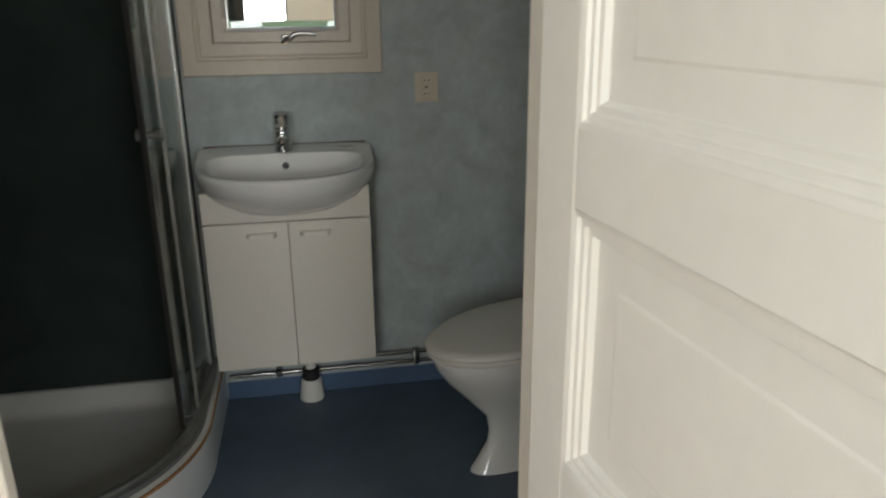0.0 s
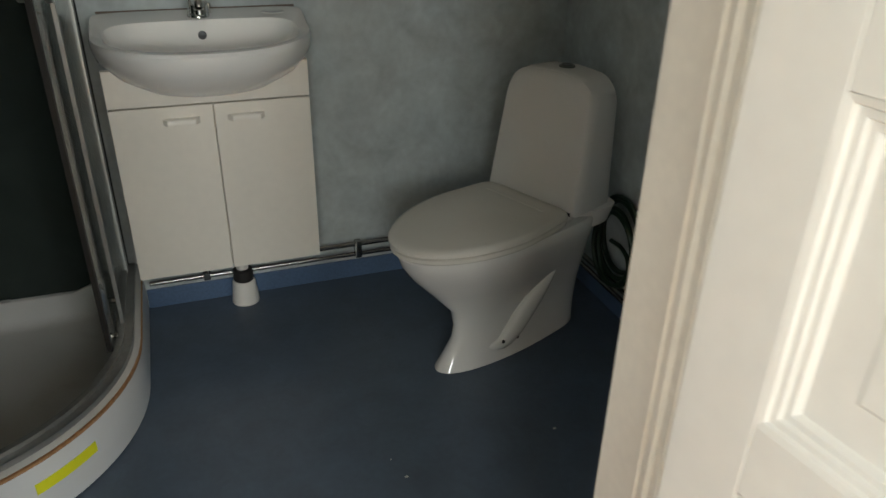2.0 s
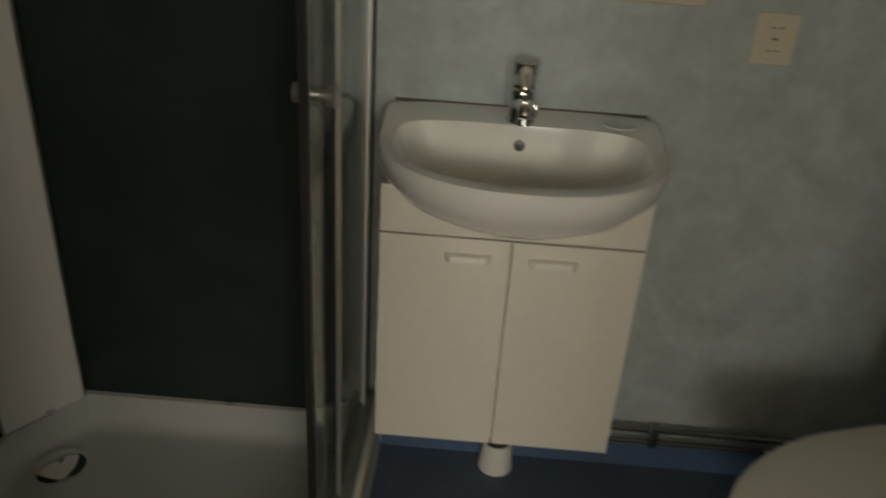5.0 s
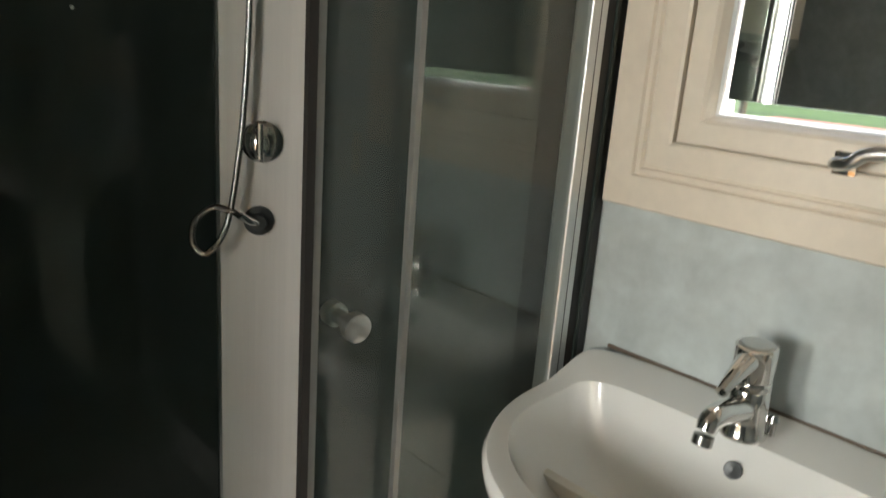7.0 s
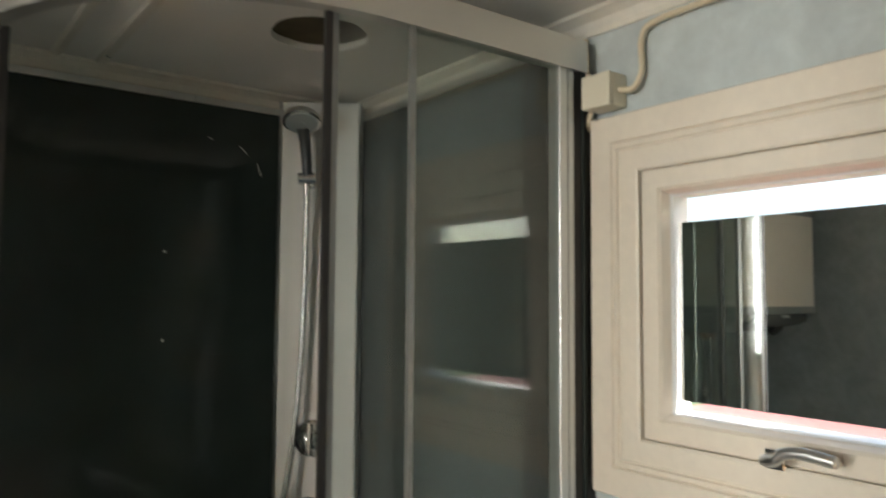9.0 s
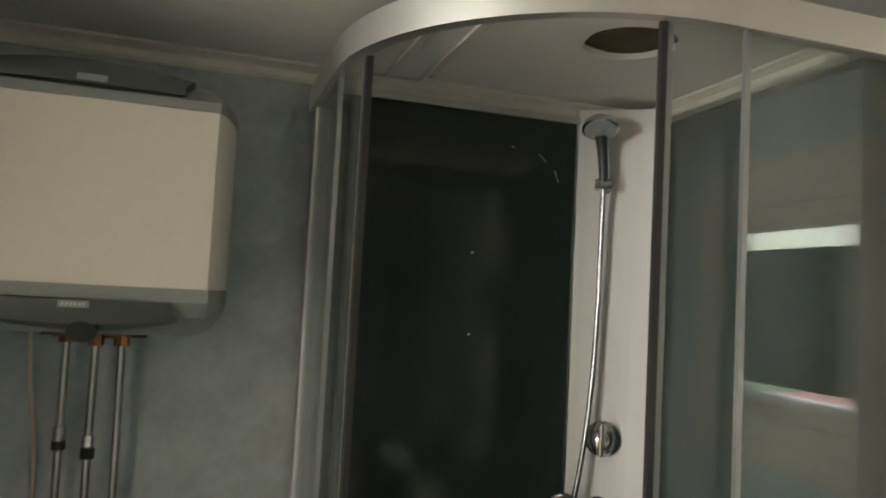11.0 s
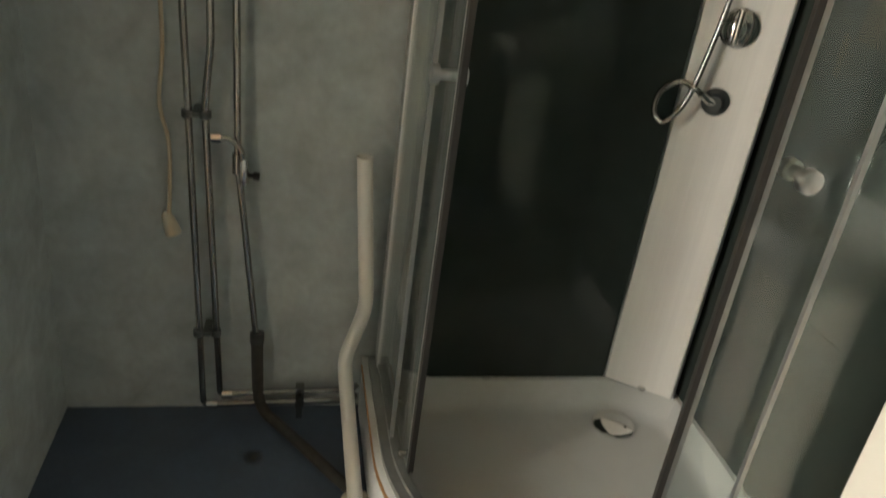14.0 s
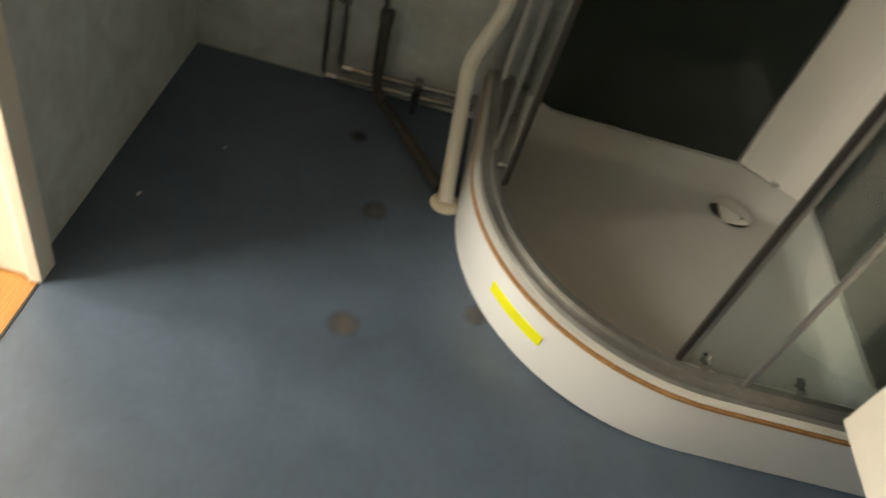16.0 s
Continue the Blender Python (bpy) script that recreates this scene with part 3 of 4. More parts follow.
tree(-11.0, 26.0, 4.2, 1)
tree(-20.0, 27.0, 4.6, 2)
tree(6.0, 34.0, 5.0, 3)

# ---- shower cabin ----
AX, AY = 0.40, -0.445      # centre of the round front
def track(d, x_end=0.93, y_end=-0.975):
    """Plan line of the cabin's front from the north wall round to the west wall, d inside the tray's edge."""
    pts = [(x_end - d, -0.03 - 0.03 * k) for k in range(13)]
    r = 0.53 - d
    pts += [(AX + r * math.cos(a), AY - r * math.sin(a)) for a in [math.pi / 2 * k / 24 for k in range(25)]]
    pts += [(0.37 - 0.034 * k, y_end + d) for k in range(11)]
    return pts


def between(path, s0, s1):
    """The piece of a plan line between two lengths along it."""
    out, run = [], 0.0
    for (x0, y0), (x1, y1) in zip(path, path[1:]):
        l = math.hypot(x1 - x0, y1 - y0)
        for s in (s0, s1):
            if run <= s < run + l:
                f = (s - run) / l
                out.append((s, (x0 + (x1 - x0) * f, y0 + (y1 - y0) * f)))
        run += l
        if s0 < run < s1:
            out.append((run, (x1, y1)))
    out.sort()
    return [p for _, p in out]


def length(path):
    return sum(math.hypot(b[0] - a[0], b[1] - a[1]) for a, b in zip(path, path[1:]))


cabin = thing("shower_cabin", "quarter-round glass shower cabin with black back panels, doors slid open", "shower cabin", (0.4, -0.45, 0))
def at_cabin(bm):
    bmesh.ops.translate(bm, verts=bm.verts, vec=(-0.4, 0.45, 0))
    return bm


def tray_ring(d, w, zf, zb, k=0.0):
    """A ring of the tray: d inside the front edge, w off the walls, heights of front and back ledges, k: how far the corner is cut."""
    r = 0.53 - d
    pts = [(0.142 + (w - 0.034) * 0.55 + k, -w, zb), (0.79 - d, -w, zb), (0.86 - d, -w, (zf + zb) / 2), (0.93 - d, -w, zf), (0.93 - d, -0.25, zf)]
    pts += [(AX + r * math.cos(a), AY - r * math.sin(a), zf) for a in [math.pi / 2 * k2 / 20 for k2 in range(21)]]
    pts += [(0.2, -0.975 + d, zf), (w, -0.975 + d, zf), (w, -0.905 + d, (zf + zb) / 2), (w, -0.835 + d, zb), (w, -0.222 - (w - 0.034) * 0.55 - k, zb)]
    out = [(Vector(a), Vector(b)) for a, b in zip(pts, pts[1:] + pts[:1])]
    # long sides are cut into short pieces so that they shade evenly
    cuts = {0: 10, 3: 4, len(pts) - 5: 4, len(pts) - 2: 10, len(pts) - 1: 4}
    return [a + (b - a) * (j / cuts.get(i, 1)) for i, (a, b) in enumerate(out) for j in range(cuts.get(i, 1))]


rings = [tray_ring(0.014, 0.004, 0.018, 0.018), tray_ring(0.014, 0.004, 0.164, 0.03), tray_ring(0.003, 0.003, 0.1665, 0.06), tray_ring(0.001, 0.003, 0.170, 0.118), tray_ring(0.006, 0.004, 0.174, 0.123),
         tray_ring(0.066, 0.040, 0.174, 0.124), tray_ring(0.072, 0.048, 0.169, 0.121), tray_ring(0.082, 0.056, 0.120, 0.095), tray_ring(0.092, 0.062, 0.065, 0.062),
         tray_ring(0.108, 0.074, 0.046, 0.046), tray_ring(0.140, 0.095, 0.040, 0.040),
         tray_ring(0.160, 0.110, 0.040, 0.040)]
tray = part("tray", at_cabin(loft(rings)), M_TRAY, cabin, "grey white acrylic shower tray, dull and dusty", True)
dr = part("drain_cover", at_cabin(lathe([(0, 0.062), (0.006, 0.062), (0.010, 0.056), (0.012, 0.03), (0.0125, 0.001)], (0.162, -0.235, 0.041), n=36)), M_CHROME, tray, "round chrome drain cover", True)
part("skirt", at_cabin(strip(track(0.007), 0.012, 0.004, 0.1565)), M_SKIRTWHITE, cabin, "white curved skirt panel", True)
part("seam", at_cabin(strip(track(0.005), 0.014, 0.1570, 0.1645)), M_BROWN, cabin, "brown seam strip under the tray edge", True)
part("tape", at_cabin(strip(between(track(-0.0005), 0.768, 0.930), 0.003, 0.079, 0.107)), M_YELLOW, cabin, "bright yellow tape strip", True)

# back panels and the corner column
PZ = 2.004
west_panel = part("back_panel", at_cabin(box(0.028, 0.036, -0.925, -0.222, 0.1245, PZ)), M_BLACKGLASS, cabin, "glossy black back panel")
# two small pale dabs and three short scratches on it
for y, z in ((-0.518, 1.640), (-0.517, 1.433)):
    part("dab", at_cabin(lathe([(0, 0.0036), (0.0008, 0.0030), (0.001, 0.001)], (0.0361, y, z), (1, 0, 0), 12)), M_PRINT, west_panel, "small pale dab")
for y, z, dy, dz in ((-0.418, 1.922, 0.006, -0.002), (-0.333, 1.902, 0.012, -0.010), (-0.291, 1.857, 0.006, -0.016)):
    part("scratch", at_cabin(tube([(0.0362, y - dy, z - dz), (0.0362, y + dy, z + dz)], 0.0008, n=6)), M_PRINT, west_panel, "short pale scratch")
part("back_panel", at_cabin(box(0.104, 0.896, -0.036, -0.028, 0.1245, PZ)), M_BLACKGLASS, cabin, "glossy black back panel")
for b in (box(0.026, 0.042, -0.925, -0.222, PZ, PZ + 0.016), box(0.142, 0.86, -0.042, -0.026, PZ, PZ + 0.016)):
    part("top_profile", at_cabin(b), M_ALU, cabin)
col_plan = [(0.024, -0.229), (0.038, -0.233), (0.152, -0.066), (0.121, -0.038), (0.10, -0.02), (0.02, -0.16)]
column = part("column", at_cabin(prism(col_plan, 0.126, 2.042)), M_ALUPANEL, cabin, "brushed silver corner column")
for p in ((0.0385, -0.2355), (0.1535, -0.0675)):
    part("column_edge", at_cabin(box(p[0] - 0.003, p[0] + 0.003, p[1] - 0.003, p[1] + 0.003, 0.1262, 2.0415)), M_ALU, column)

# frame: wall posts and rails
Z0, Z1 = 0.1745, 2.003
RD = 0.040
part("bottom_rail", at_cabin(strip(track(0.039), 0.046, Z0, Z0 + 0.016)), M_RAIL, cabin, "curved aluminium bottom rail", True)
part("bottom_rail", at_cabin(strip(track(RD + 0.006), 0.016, Z0 + 0.016, Z0 + 0.027)), M_RAIL, cabin, "", True)
part("top_rail", at_cabin(strip(track(RD + 0.005), 0.030, Z1 - 0.052, Z1)), M_TOPRAIL, cabin, "curved aluminium top rail", True)
part("rail_lip", at_cabin(strip(track(RD - 0.012), 0.004, Z1 - 0.056, Z1 + 0.002)), M_TOPRAIL, cabin, "", True)
XE, YS = 0.93 - RD, -0.975 + RD
for b in (box(XE - 0.046, XE - 0.004, -0.070, -0.052, Z0 + 0.02, Z1 - 0.052, 0.004), box(XE - 0.026, XE + 0.004, -0.092, -0.056, Z0, Z1 + 0.001, 0.003),
          box(0.028, 0.072, YS + 0.004, YS + 0.044, Z0 + 0.02, Z1 - 0.052, 0.004), box(0.0265, 0.080, YS - 0.004, YS + 0.014, Z0, Z1 + 0.001, 0.003)):
    part("wall_post", at_cabin(b), M_POST, cabin, "satin aluminium wall post")
# thin dark strips put on for the shade in the posts' grooves
for b in (box(0.044, 0.0455, YS - 0.0046, YS - 0.0036, Z0 + 0.004, Z1 - 0.056), box(0.0615, 0.063, YS - 0.0046, YS - 0.0036, Z0 + 0.004, Z1 - 0.056),
          box(XE + 0.0036, XE + 0.0046, -0.0735, -0.072, Z0 + 0.004, Z1 - 0.056)):
    part("post_groove", at_cabin(b), M_DARKPLASTIC, cabin, "thin dark strip for a shaded groove in the wall post")
part("wall_seal", at_cabin(box(XE - 0.016, XE + 0.002, -0.0555, -0.004, Z0, Z1 - 0.055)), M_RUBBER, cabin, "dark wall seal behind the post")
# fixed panes end in a slim bar
T = track(RD + 0.003)
L = length(T)
E_FIX, E_LEAD = 0.375, 0.505
W_FIX, W_LEAD = L - 0.345, L - 0.465
GZ0, GZ1 = Z0 + 0.025, Z1 - 0.050
def bar(path, s, w, d, mat, parent, name, label=""):
    p = between(path, s - w / 2, s + w / 2)
    return part(name, at_cabin(strip(p, d, GZ0, GZ1)), mat, parent, label, True)


for a, b, e in ((0.035, E_FIX, E_FIX), (W_FIX, L - 0.035, W_FIX)):
    g = part("fixed_pane", at_cabin(strip(between(T, a, b), 0.005, GZ0, GZ1)), M_GLASS, cabin, "clear fixed glass pane", True)
    bar(T, e, 0.009, 0.009, M_RAIL, g, "pane_edge")
T2 = track(RD + 0.022)
L2 = length(T2)
for a, b, lead, s in ((0.13, E_LEAD, E_LEAD, 1), (L2 - (L - W_LEAD), L2 - 0.13, L2 - (L - W_LEAD), -1)):
    g = part("sliding_door", at_cabin(strip(between(T2, a, b), 0.005, GZ0, GZ1)), M_GLASS, cabin, "clear curved sliding glass door, pushed open", True)
    bar(T2, lead - s * 0.010, 0.010, 0.009, M_RAIL, g, "lead_profile")
    bar(T2, lead + s * 0.000, 0.010, 0.013, M_RUBBER, g, "rubber_seal", "dark magnetic rubber seal")
    # round pull, inside and out
    ko = 0.05 if s > 0 else 0.075
    (x, y), (x2, y2) = between(T2, lead - s * ko - 0.002, lead - s * ko + 0.002)[:2]
    d = Vector((x2 - x, y2 - y, 0)).normalized()
    nrm = Vector((d.y, -d.x, 0))
    if nrm.dot(Vector((x - AX, y - AY, 0))) < 0:
        nrm = -nrm
    kb = part("knob", at_cabin(lathe([(-0.034, 0.002), (-0.034, 0.016), (-0.018, 0.016), (-0.016, 0.010), (-0.004, 0.010), (0.004, 0.010), (0.018, 0.010), (0.020, 0.018), (0.033, 0.018), (0.0345, 0.016), (0.0345, 0.002)], (x, y, 1.085), nrm, 24)), M_ALU, g, "round satin chrome knob", True)
    for ds, z in ((0.045, GZ0 + 0.016), (0.235, GZ0 + 0.016)):
        (x, y), _ = between(T2, lead - s * ds - 0.002, lead - s * ds + 0.002)[:2]
        part("roller", at_cabin(lathe([(-0.014, 0.002), (-0.014, 0.010), (-0.004, 0.011), (-0.004, 0.006), (0.008, 0.006), (0.010, 0.009), (0.016, 0.009), (0.016, 0.002)], (x, y, z), nrm, 18)), M_CHROME, g, "small door roller", True)
# clips that hold the panels on the tray's ledge
for b in (box(0.036, 0.050, -0.622, -0.597, 0.1235, 0.136, 0.002), box(0.52, 0.545, -0.050, -0.036, 0.1235, 0.136, 0.002), box(0.095, 0.112, -0.150, -0.133, 0.1235, 0.137, 0.002)):
    part("clip", at_cabin(b), M_CHROME, cabin, "small metal clip")

# shower fittings on the column; DIAG points out of it into the cabin
DIAG = Vector((0.167, -0.114, 0)).normalized()
SIDE = Vector((0.114, 0.167, 0)).normalized()
FACE = Vector((0.1017, -0.1405, 0))
def on_col(side, z, out=0.0):
    return FACE + SIDE * side + DIAG * out + Vector((0, 0, z))


mixer = thing("shower_mixer", "round chrome shower mixer valve on the silver column", "shower mixer", on_col(-0.018, 1.180))
def local(bm, ob):
    bmesh.ops.translate(bm, verts=bm.verts, vec=-ob.matrix_world.translation)
    return bm


part("escutcheon", local(lathe([(0.0005, 0.046), (0.006, 0.046), (0.012, 0.038), (0.016, 0.026), (0.05, 0.024), (0.054, 0.018), (0.055, 0.001)], on_col(-0.018, 1.180), DIAG, 32), mixer), M_CHROME, mixer, "", True)
part("lever", local(tube([on_col(-0.018, 1.150, 0.058), on_col(-0.018, 1.19, 0.060), on_col(-0.018, 1.226, 0.060)], 0.008, n=10), mixer), M_CHROME, mixer, "", True)
elbow = thing("hose_outlet", "chrome hose outlet elbow on the silver column", "hose outlet", on_col(-0.024, 1.0))
part("rosette", local(lathe([(0.0005, 0.034), (0.006, 0.034), (0.012, 0.020), (0.028, 0.018), (0.030, 0.001)], on_col(-0.024, 1.0), DIAG, 28), elbow), M_DARKPLASTIC, elbow, "dark glossy rosette", True)
part("nipple", local(tube([on_col(-0.024, 1.0, 0.02), on_col(-0.040, 1.008, 0.045), on_col(-0.060, 1.022, 0.055)], 0.009, n=12), elbow), M_CHROME, elbow, "", True)
holder = thing("shower_holder", "chrome shower head holder on the silver column", "holder", on_col(-0.036, 1.832))
part("bracket", local(lathe([(0.0005, 0.018), (0.012, 0.018), (0.014, 0.011), (0.045, 0.011), (0.047, 0.001)], on_col(-0.036, 1.832), DIAG, 20), holder), M_CHROME, holder, "", True)
part("clamp", local(tube([on_col(-0.058, 1.834, 0.048), on_col(-0.014, 1.834, 0.048)], 0.0165, n=16), holder), M_CHROME, holder, "", True)
hs = thing("hand_shower", "chrome hand shower with a dark handle and metal hose", "shower head", on_col(-0.036, 1.837, 0.06))
hd = (DIAG * 0.42 + SIDE * 0.05 + Vector((0, 0, -0.9))).normalized()
part("handle", local(tube([on_col(-0.036, 1.827, 0.052), on_col(-0.038, 1.876, 0.056), on_col(-0.042, 1.926, 0.064), on_col(-0.046, 1.957, 0.078)], 0.012, n=14, radii=[0.011, 0.0125, 0.014, 0.017]), hs), M_DARKPLASTIC, hs, "dark grey handle", True)
part("head", local(lathe([(-0.034, 0.010), (-0.024, 0.030), (-0.010, 0.044), (0.004, 0.047), (0.006, 0.043)], on_col(-0.046, 1.969, 0.098), hd, 32), hs), M_CHROME, hs, "chrome spray head", True)
part("spray_face", local(lathe([(0.0065, 0.041), (0.009, 0.039), (0.010, 0.010), (0.012, 0.008), (0.012, 0.001)], on_col(-0.046, 1.969, 0.098), hd, 28), hs), M_GREYPLASTIC, hs, "grey spray face", True)
hose_pts = [on_col(-0.036, 1.832, 0.050), on_col(-0.038, 1.72, 0.042), on_col(-0.040, 1.52, 0.038), on_col(-0.048, 1.32, 0.042), on_col(-0.064, 1.14, 0.052), on_col(-0.088, 1.00, 0.065), on_col(-0.125, 0.945, 0.085),
            on_col(-0.152, 0.965, 0.10), on_col(-0.150, 1.015, 0.10), on_col(-0.115, 1.045, 0.085), on_col(-0.078, 1.034, 0.062), on_col(-0.060, 1.022, 0.054)]
hose_line = smooth_path(hose_pts, 40)
part("hose", local(tube(hose_line, 0.007, n=10, radii=[0.0068 + 0.0007 * (k % 2) for k in range(len(hose_line))]), hs), M_STEEL, hs, "ribbed steel hose", True)

# ---- water heater and its pipes on the west wall ----
heater = thing("water_heater", "cream water heater with grey end caps hung on the wall", "water heater", (0.0, -1.366, 1.484))
def oct_ring(w, d, ch, z, front_curve=0.0):
    """A ring of the casing: flat in front, its sides swelling out towards the wall."""
    h, b = w / 2, w / 2 + 0.032
    half = [(0.02, b - 0.02), (0.05, b - 0.004), (0.10, b), (d - 0.16, b), (d - 0.10, b - 0.006), (d - 0.05, b - 0.016), (d - 0.012, h + 0.003), (d, h - ch * 0.4)]
    ring = half + [(d + front_curve, 0)] + [(x, -y) for x, y in reversed(half)]
    return [Vector((x, y, z)) for x, y in ring]


HXF = 0.40
part("jacket", loft([oct_ring(0.434, HXF, 0.012, 0.030), oct_ring(0.434, HXF, 0.012, 0.352)]), M_CABINET, heater, "cream enamelled jacket", True)
part("bottom_cap", loft([oct_ring(0.366, HXF - 0.13, 0.05, -0.062), oct_ring(0.422, HXF - 0.030, 0.042, -0.022), oct_ring(0.438, HXF + 0.002, 0.012, 0.006), oct_ring(0.438, HXF + 0.002, 0.012, 0.0295)]), M_GREYPLASTIC, heater, "grey plastic bottom cap")
part("top_cap", loft([oct_ring(0.438, HXF + 0.002, 0.012, 0.3525), oct_ring(0.438, HXF + 0.002, 0.012, 0.370), oct_ring(0.416, HXF - 0.04, 0.042, 0.398), oct_ring(0.366, HXF - 0.13, 0.05, 0.428)]), M_GREYPLASTIC, heater, "grey plastic top cap")
def cover(z, s):
    rings = []
    for k in range(13):
        f = -1 + 2 * k / 12
        y, y2 = f * 0.152, f * 0.166
        dip = (1 - f * f) * 0.014 + 0.028
        x = HXF + 0.006 + 0.010 * (1 - f * f)
        rings.append([Vector((x, y, z)), Vector((x + 0.002, y, z - s * 0.014)), Vector((x - 0.010, y2, z - s * dip)), Vector((HXF - 0.14, y2, z - s * (dip + 0.022))), Vector((HXF - 0.16, y, z))])
    return loft(rings)


part("control_cover", cover(0.004, 1), M_DARKCAP, heater, "dark grey control cover", True)
part("control_cover", cover(0.376, -1), M_DARKCAP, heater, "dark grey top cover", True)
part("dial", lathe([(0, 0.028), (0.018, 0.025), (0.020, 0.001)], (HXF - 0.02, 0.012, -0.040), (0.75, 0, -0.65), 24), M_DARKPLASTIC, heater, "dark thermostat dial", True)
part("maker_plate", box(HXF + 0.0165, HXF + 0.019, -0.024, 0.024, -0.0095, 0.0025), M_GREYPLASTIC, heater, "small pale maker's plate")
for k in range(6):
    part("print_bar", box(HXF + 0.019, HXF + 0.0196, -0.019 + k * 0.0066, -0.0148 + k * 0.0066, -0.006, -0.001), M_PRINT, heater)
part("maker_plate", box(HXF + 0.0165, HXF + 0.019, -0.024, 0.024, 0.3785, 0.3895), M_GREYPLASTIC, heater, "small pale maker's plate")

PX = 0.055
Y1P, Y2P, Y3P = -1.424, -1.366, -1.318
def pipe(name, pts, r, mat, label, rad=0.03):
    p0 = Vector(pts[0])
    ob = thing(name, label, "pipe", p0, 0, "exposed pipes")
    path = [Vector(p) - p0 for p in rounded(pts, rad)]
    part("tube", tube(path, r, n=14), mat, ob, "", True)
    return ob, p0


supply = [("water_pipe", [(0.075, Y1P, 1.47), (0.07, Y1P, 1.10), (PX, Y1P + 0.002, 0.95), (PX, -1.402, 0.056), (PX, -1.375, 0.050)], [(1.405, 0.016, 0.03, M_BRASS), (1.20, 0.013, 0.028, M_STEEL), (1.176, 0.014, 0.018, M_RUBBER)]),
          ("water_pipe", [(0.095, Y2P, 1.47), (0.085, Y2P, 1.03), (PX, -1.384, 0.89), (PX, -1.358, 0.085), (PX, -1.33, 0.085)], [(1.40, 0.016, 0.03, M_BRASS), (1.188, 0.013, 0.022, M_CHROME), (1.162, 0.014, 0.022, M_RUBBER)]),
          ("overflow_pipe", [(0.085, Y3P, 1.47), (0.07, Y3P + 0.003, 1.25), (PX, -1.312, 0.76), (PX, -1.262, 0.24)], [(1.40, 0.016, 0.03, M_BRASS), (0.755, 0.014, 0.05, M_STEEL)])]
for name, pts, fits in supply:
    ob, p0 = pipe(name, pts, 0.0085, M_STEEL, "chromed steel pipe running down from the water heater")
    for z, r, h, mt in fits:
        best = min(range(len(pts) - 1), key=lambda k: 0 if pts[k][2] >= z >= pts[k + 1][2] else 1)
        a, b = Vector(pts[best]), Vector(pts[best + 1])
        q = a + (b - a) * ((a.z - z) / max(a.z - b.z, 1e-6)) - p0
        part("fitting", lathe([(-h / 2, r * 0.8), (-h / 2, r), (h / 2, r), (h / 2, r * 0.8)], q, (0, 0, 1), 8 if mt is M_BRASS else 16), mt, ob, "", mt is not M_BRASS)
valve_set = thing("safety_valve", "brass safety valve with black knobs under the heater", "valve", (0.085, -1.37, 1.418))
part("manifold", tube([(0, -0.080, -0.005), (0, 0.072, -0.005)], 0.012, n=10), M_BRASS, valve_set, "", True)
part("knob", lathe([(0, 0.012), (0.03, 0.014), (0.032, 0.001)], (0, 0.071, -0.004), (0, 1, 0.1), 14), M_RUBBER, valve_set, "black knob", True)
part("knob", lathe([(0, 0.012), (0.022, 0.013), (0.024, 0.001)], (0, -0.079, -0.002), (0, -1, 0.05), 14), M_RUBBER, valve_set, "black knob", True)
part("stem", tube([(0, 0.0, 0.0), (0, 0.0, 0.06)], 0.010, n=10), M_BRASS, valve_set)
branch = thing("branch_pipe", "curved chrome branch pipe with a small stop valve", "pipe", (PX + 0.01, -1.372, 0.815))
part("tube", tube(rounded([(0, 0, 0.002), (0.004, 0.045, 0.004), (0.004, 0.070, -0.02), (0.0, 0.072, -0.06)], 0.03), 0.007, n=12), M_STEEL, branch, "", True)
part("nut", lathe([(0, 0.012), (0.022, 0.012)], (0, 0.002, 0.002), (0, 1, 0.05), 6), M_CHROME, branch)
part("stop_valve", lathe([(-0.035, 0.008), (-0.03, 0.012), (0.02, 0.012), (0.03, 0.008)], (0, 0.075, -0.075), (0, 0, 1), 14), M_CHROME, branch, "", True)
part("valve_knob", lathe([(0, 0.006), (0.012, 0.006), (0.012, 0.010), (0.026, 0.010)], (0.002, 0.085, -0.085), (0.1, 1, 0), 12), M_RUBBER, branch, "black knob", True)


def pipe_clamp(place, ys, mat=M_DARKCAP, drop=True):
    c = thing("pipe_clamp", "dark double pipe clamp on the wall", "clamp", place, 0, "pipe clamps")
    for y in ys:
        part("ring", lathe([(-0.009, 0.0115), (-0.009, 0.0135), (0.009, 0.0135), (0.009, 0.0115)], (0.0, y, 0), (0, 0, 1), 14), mat, c, "", True)
    part("saddle", box(-0.014, 0.010, min(ys) + 0.011, max(ys) - 0.011, -0.006, 0.006, 0.002), mat, c)
    part("screw_base", box(-place[0] + 0.0005, -0.008, -0.010 + sum(ys) / 2, 0.010 + sum(ys) / 2, -0.008, 0.008, 0.002), mat, c)


pipe_clamp((PX, -1.405, 0.868), (-0.017, 0.022))
pipe_clamp((PX, -1.392, 0.283), (-0.018, 0.026))
# low pipes along the wall to the shower
for z, y0 in ((0.050, -1.385), (0.085, -1.345)):
    low, p0 = pipe("water_pipe", [(PX, y0, z), (PX, -1.0, z + 0.012), (PX - 0.015, -0.985, z + 0.014)], 0.0085, M_STEEL, "steel pipe along the wall near the floor", 0.01)
    part("elbow_fitting", lathe([(-0.012, 0.010), (-0.012, 0.013), (0.016, 0.013), (0.016, 0.010)], (0, 0.004, 0), (0, 1, 0), 14), M_CHROME, low, "", True)
cl = thing("pipe_clamp", "steel pipe clamp near the floor", "clamp", (PX, -1.144, 0.075), 0, "pipe clamps")
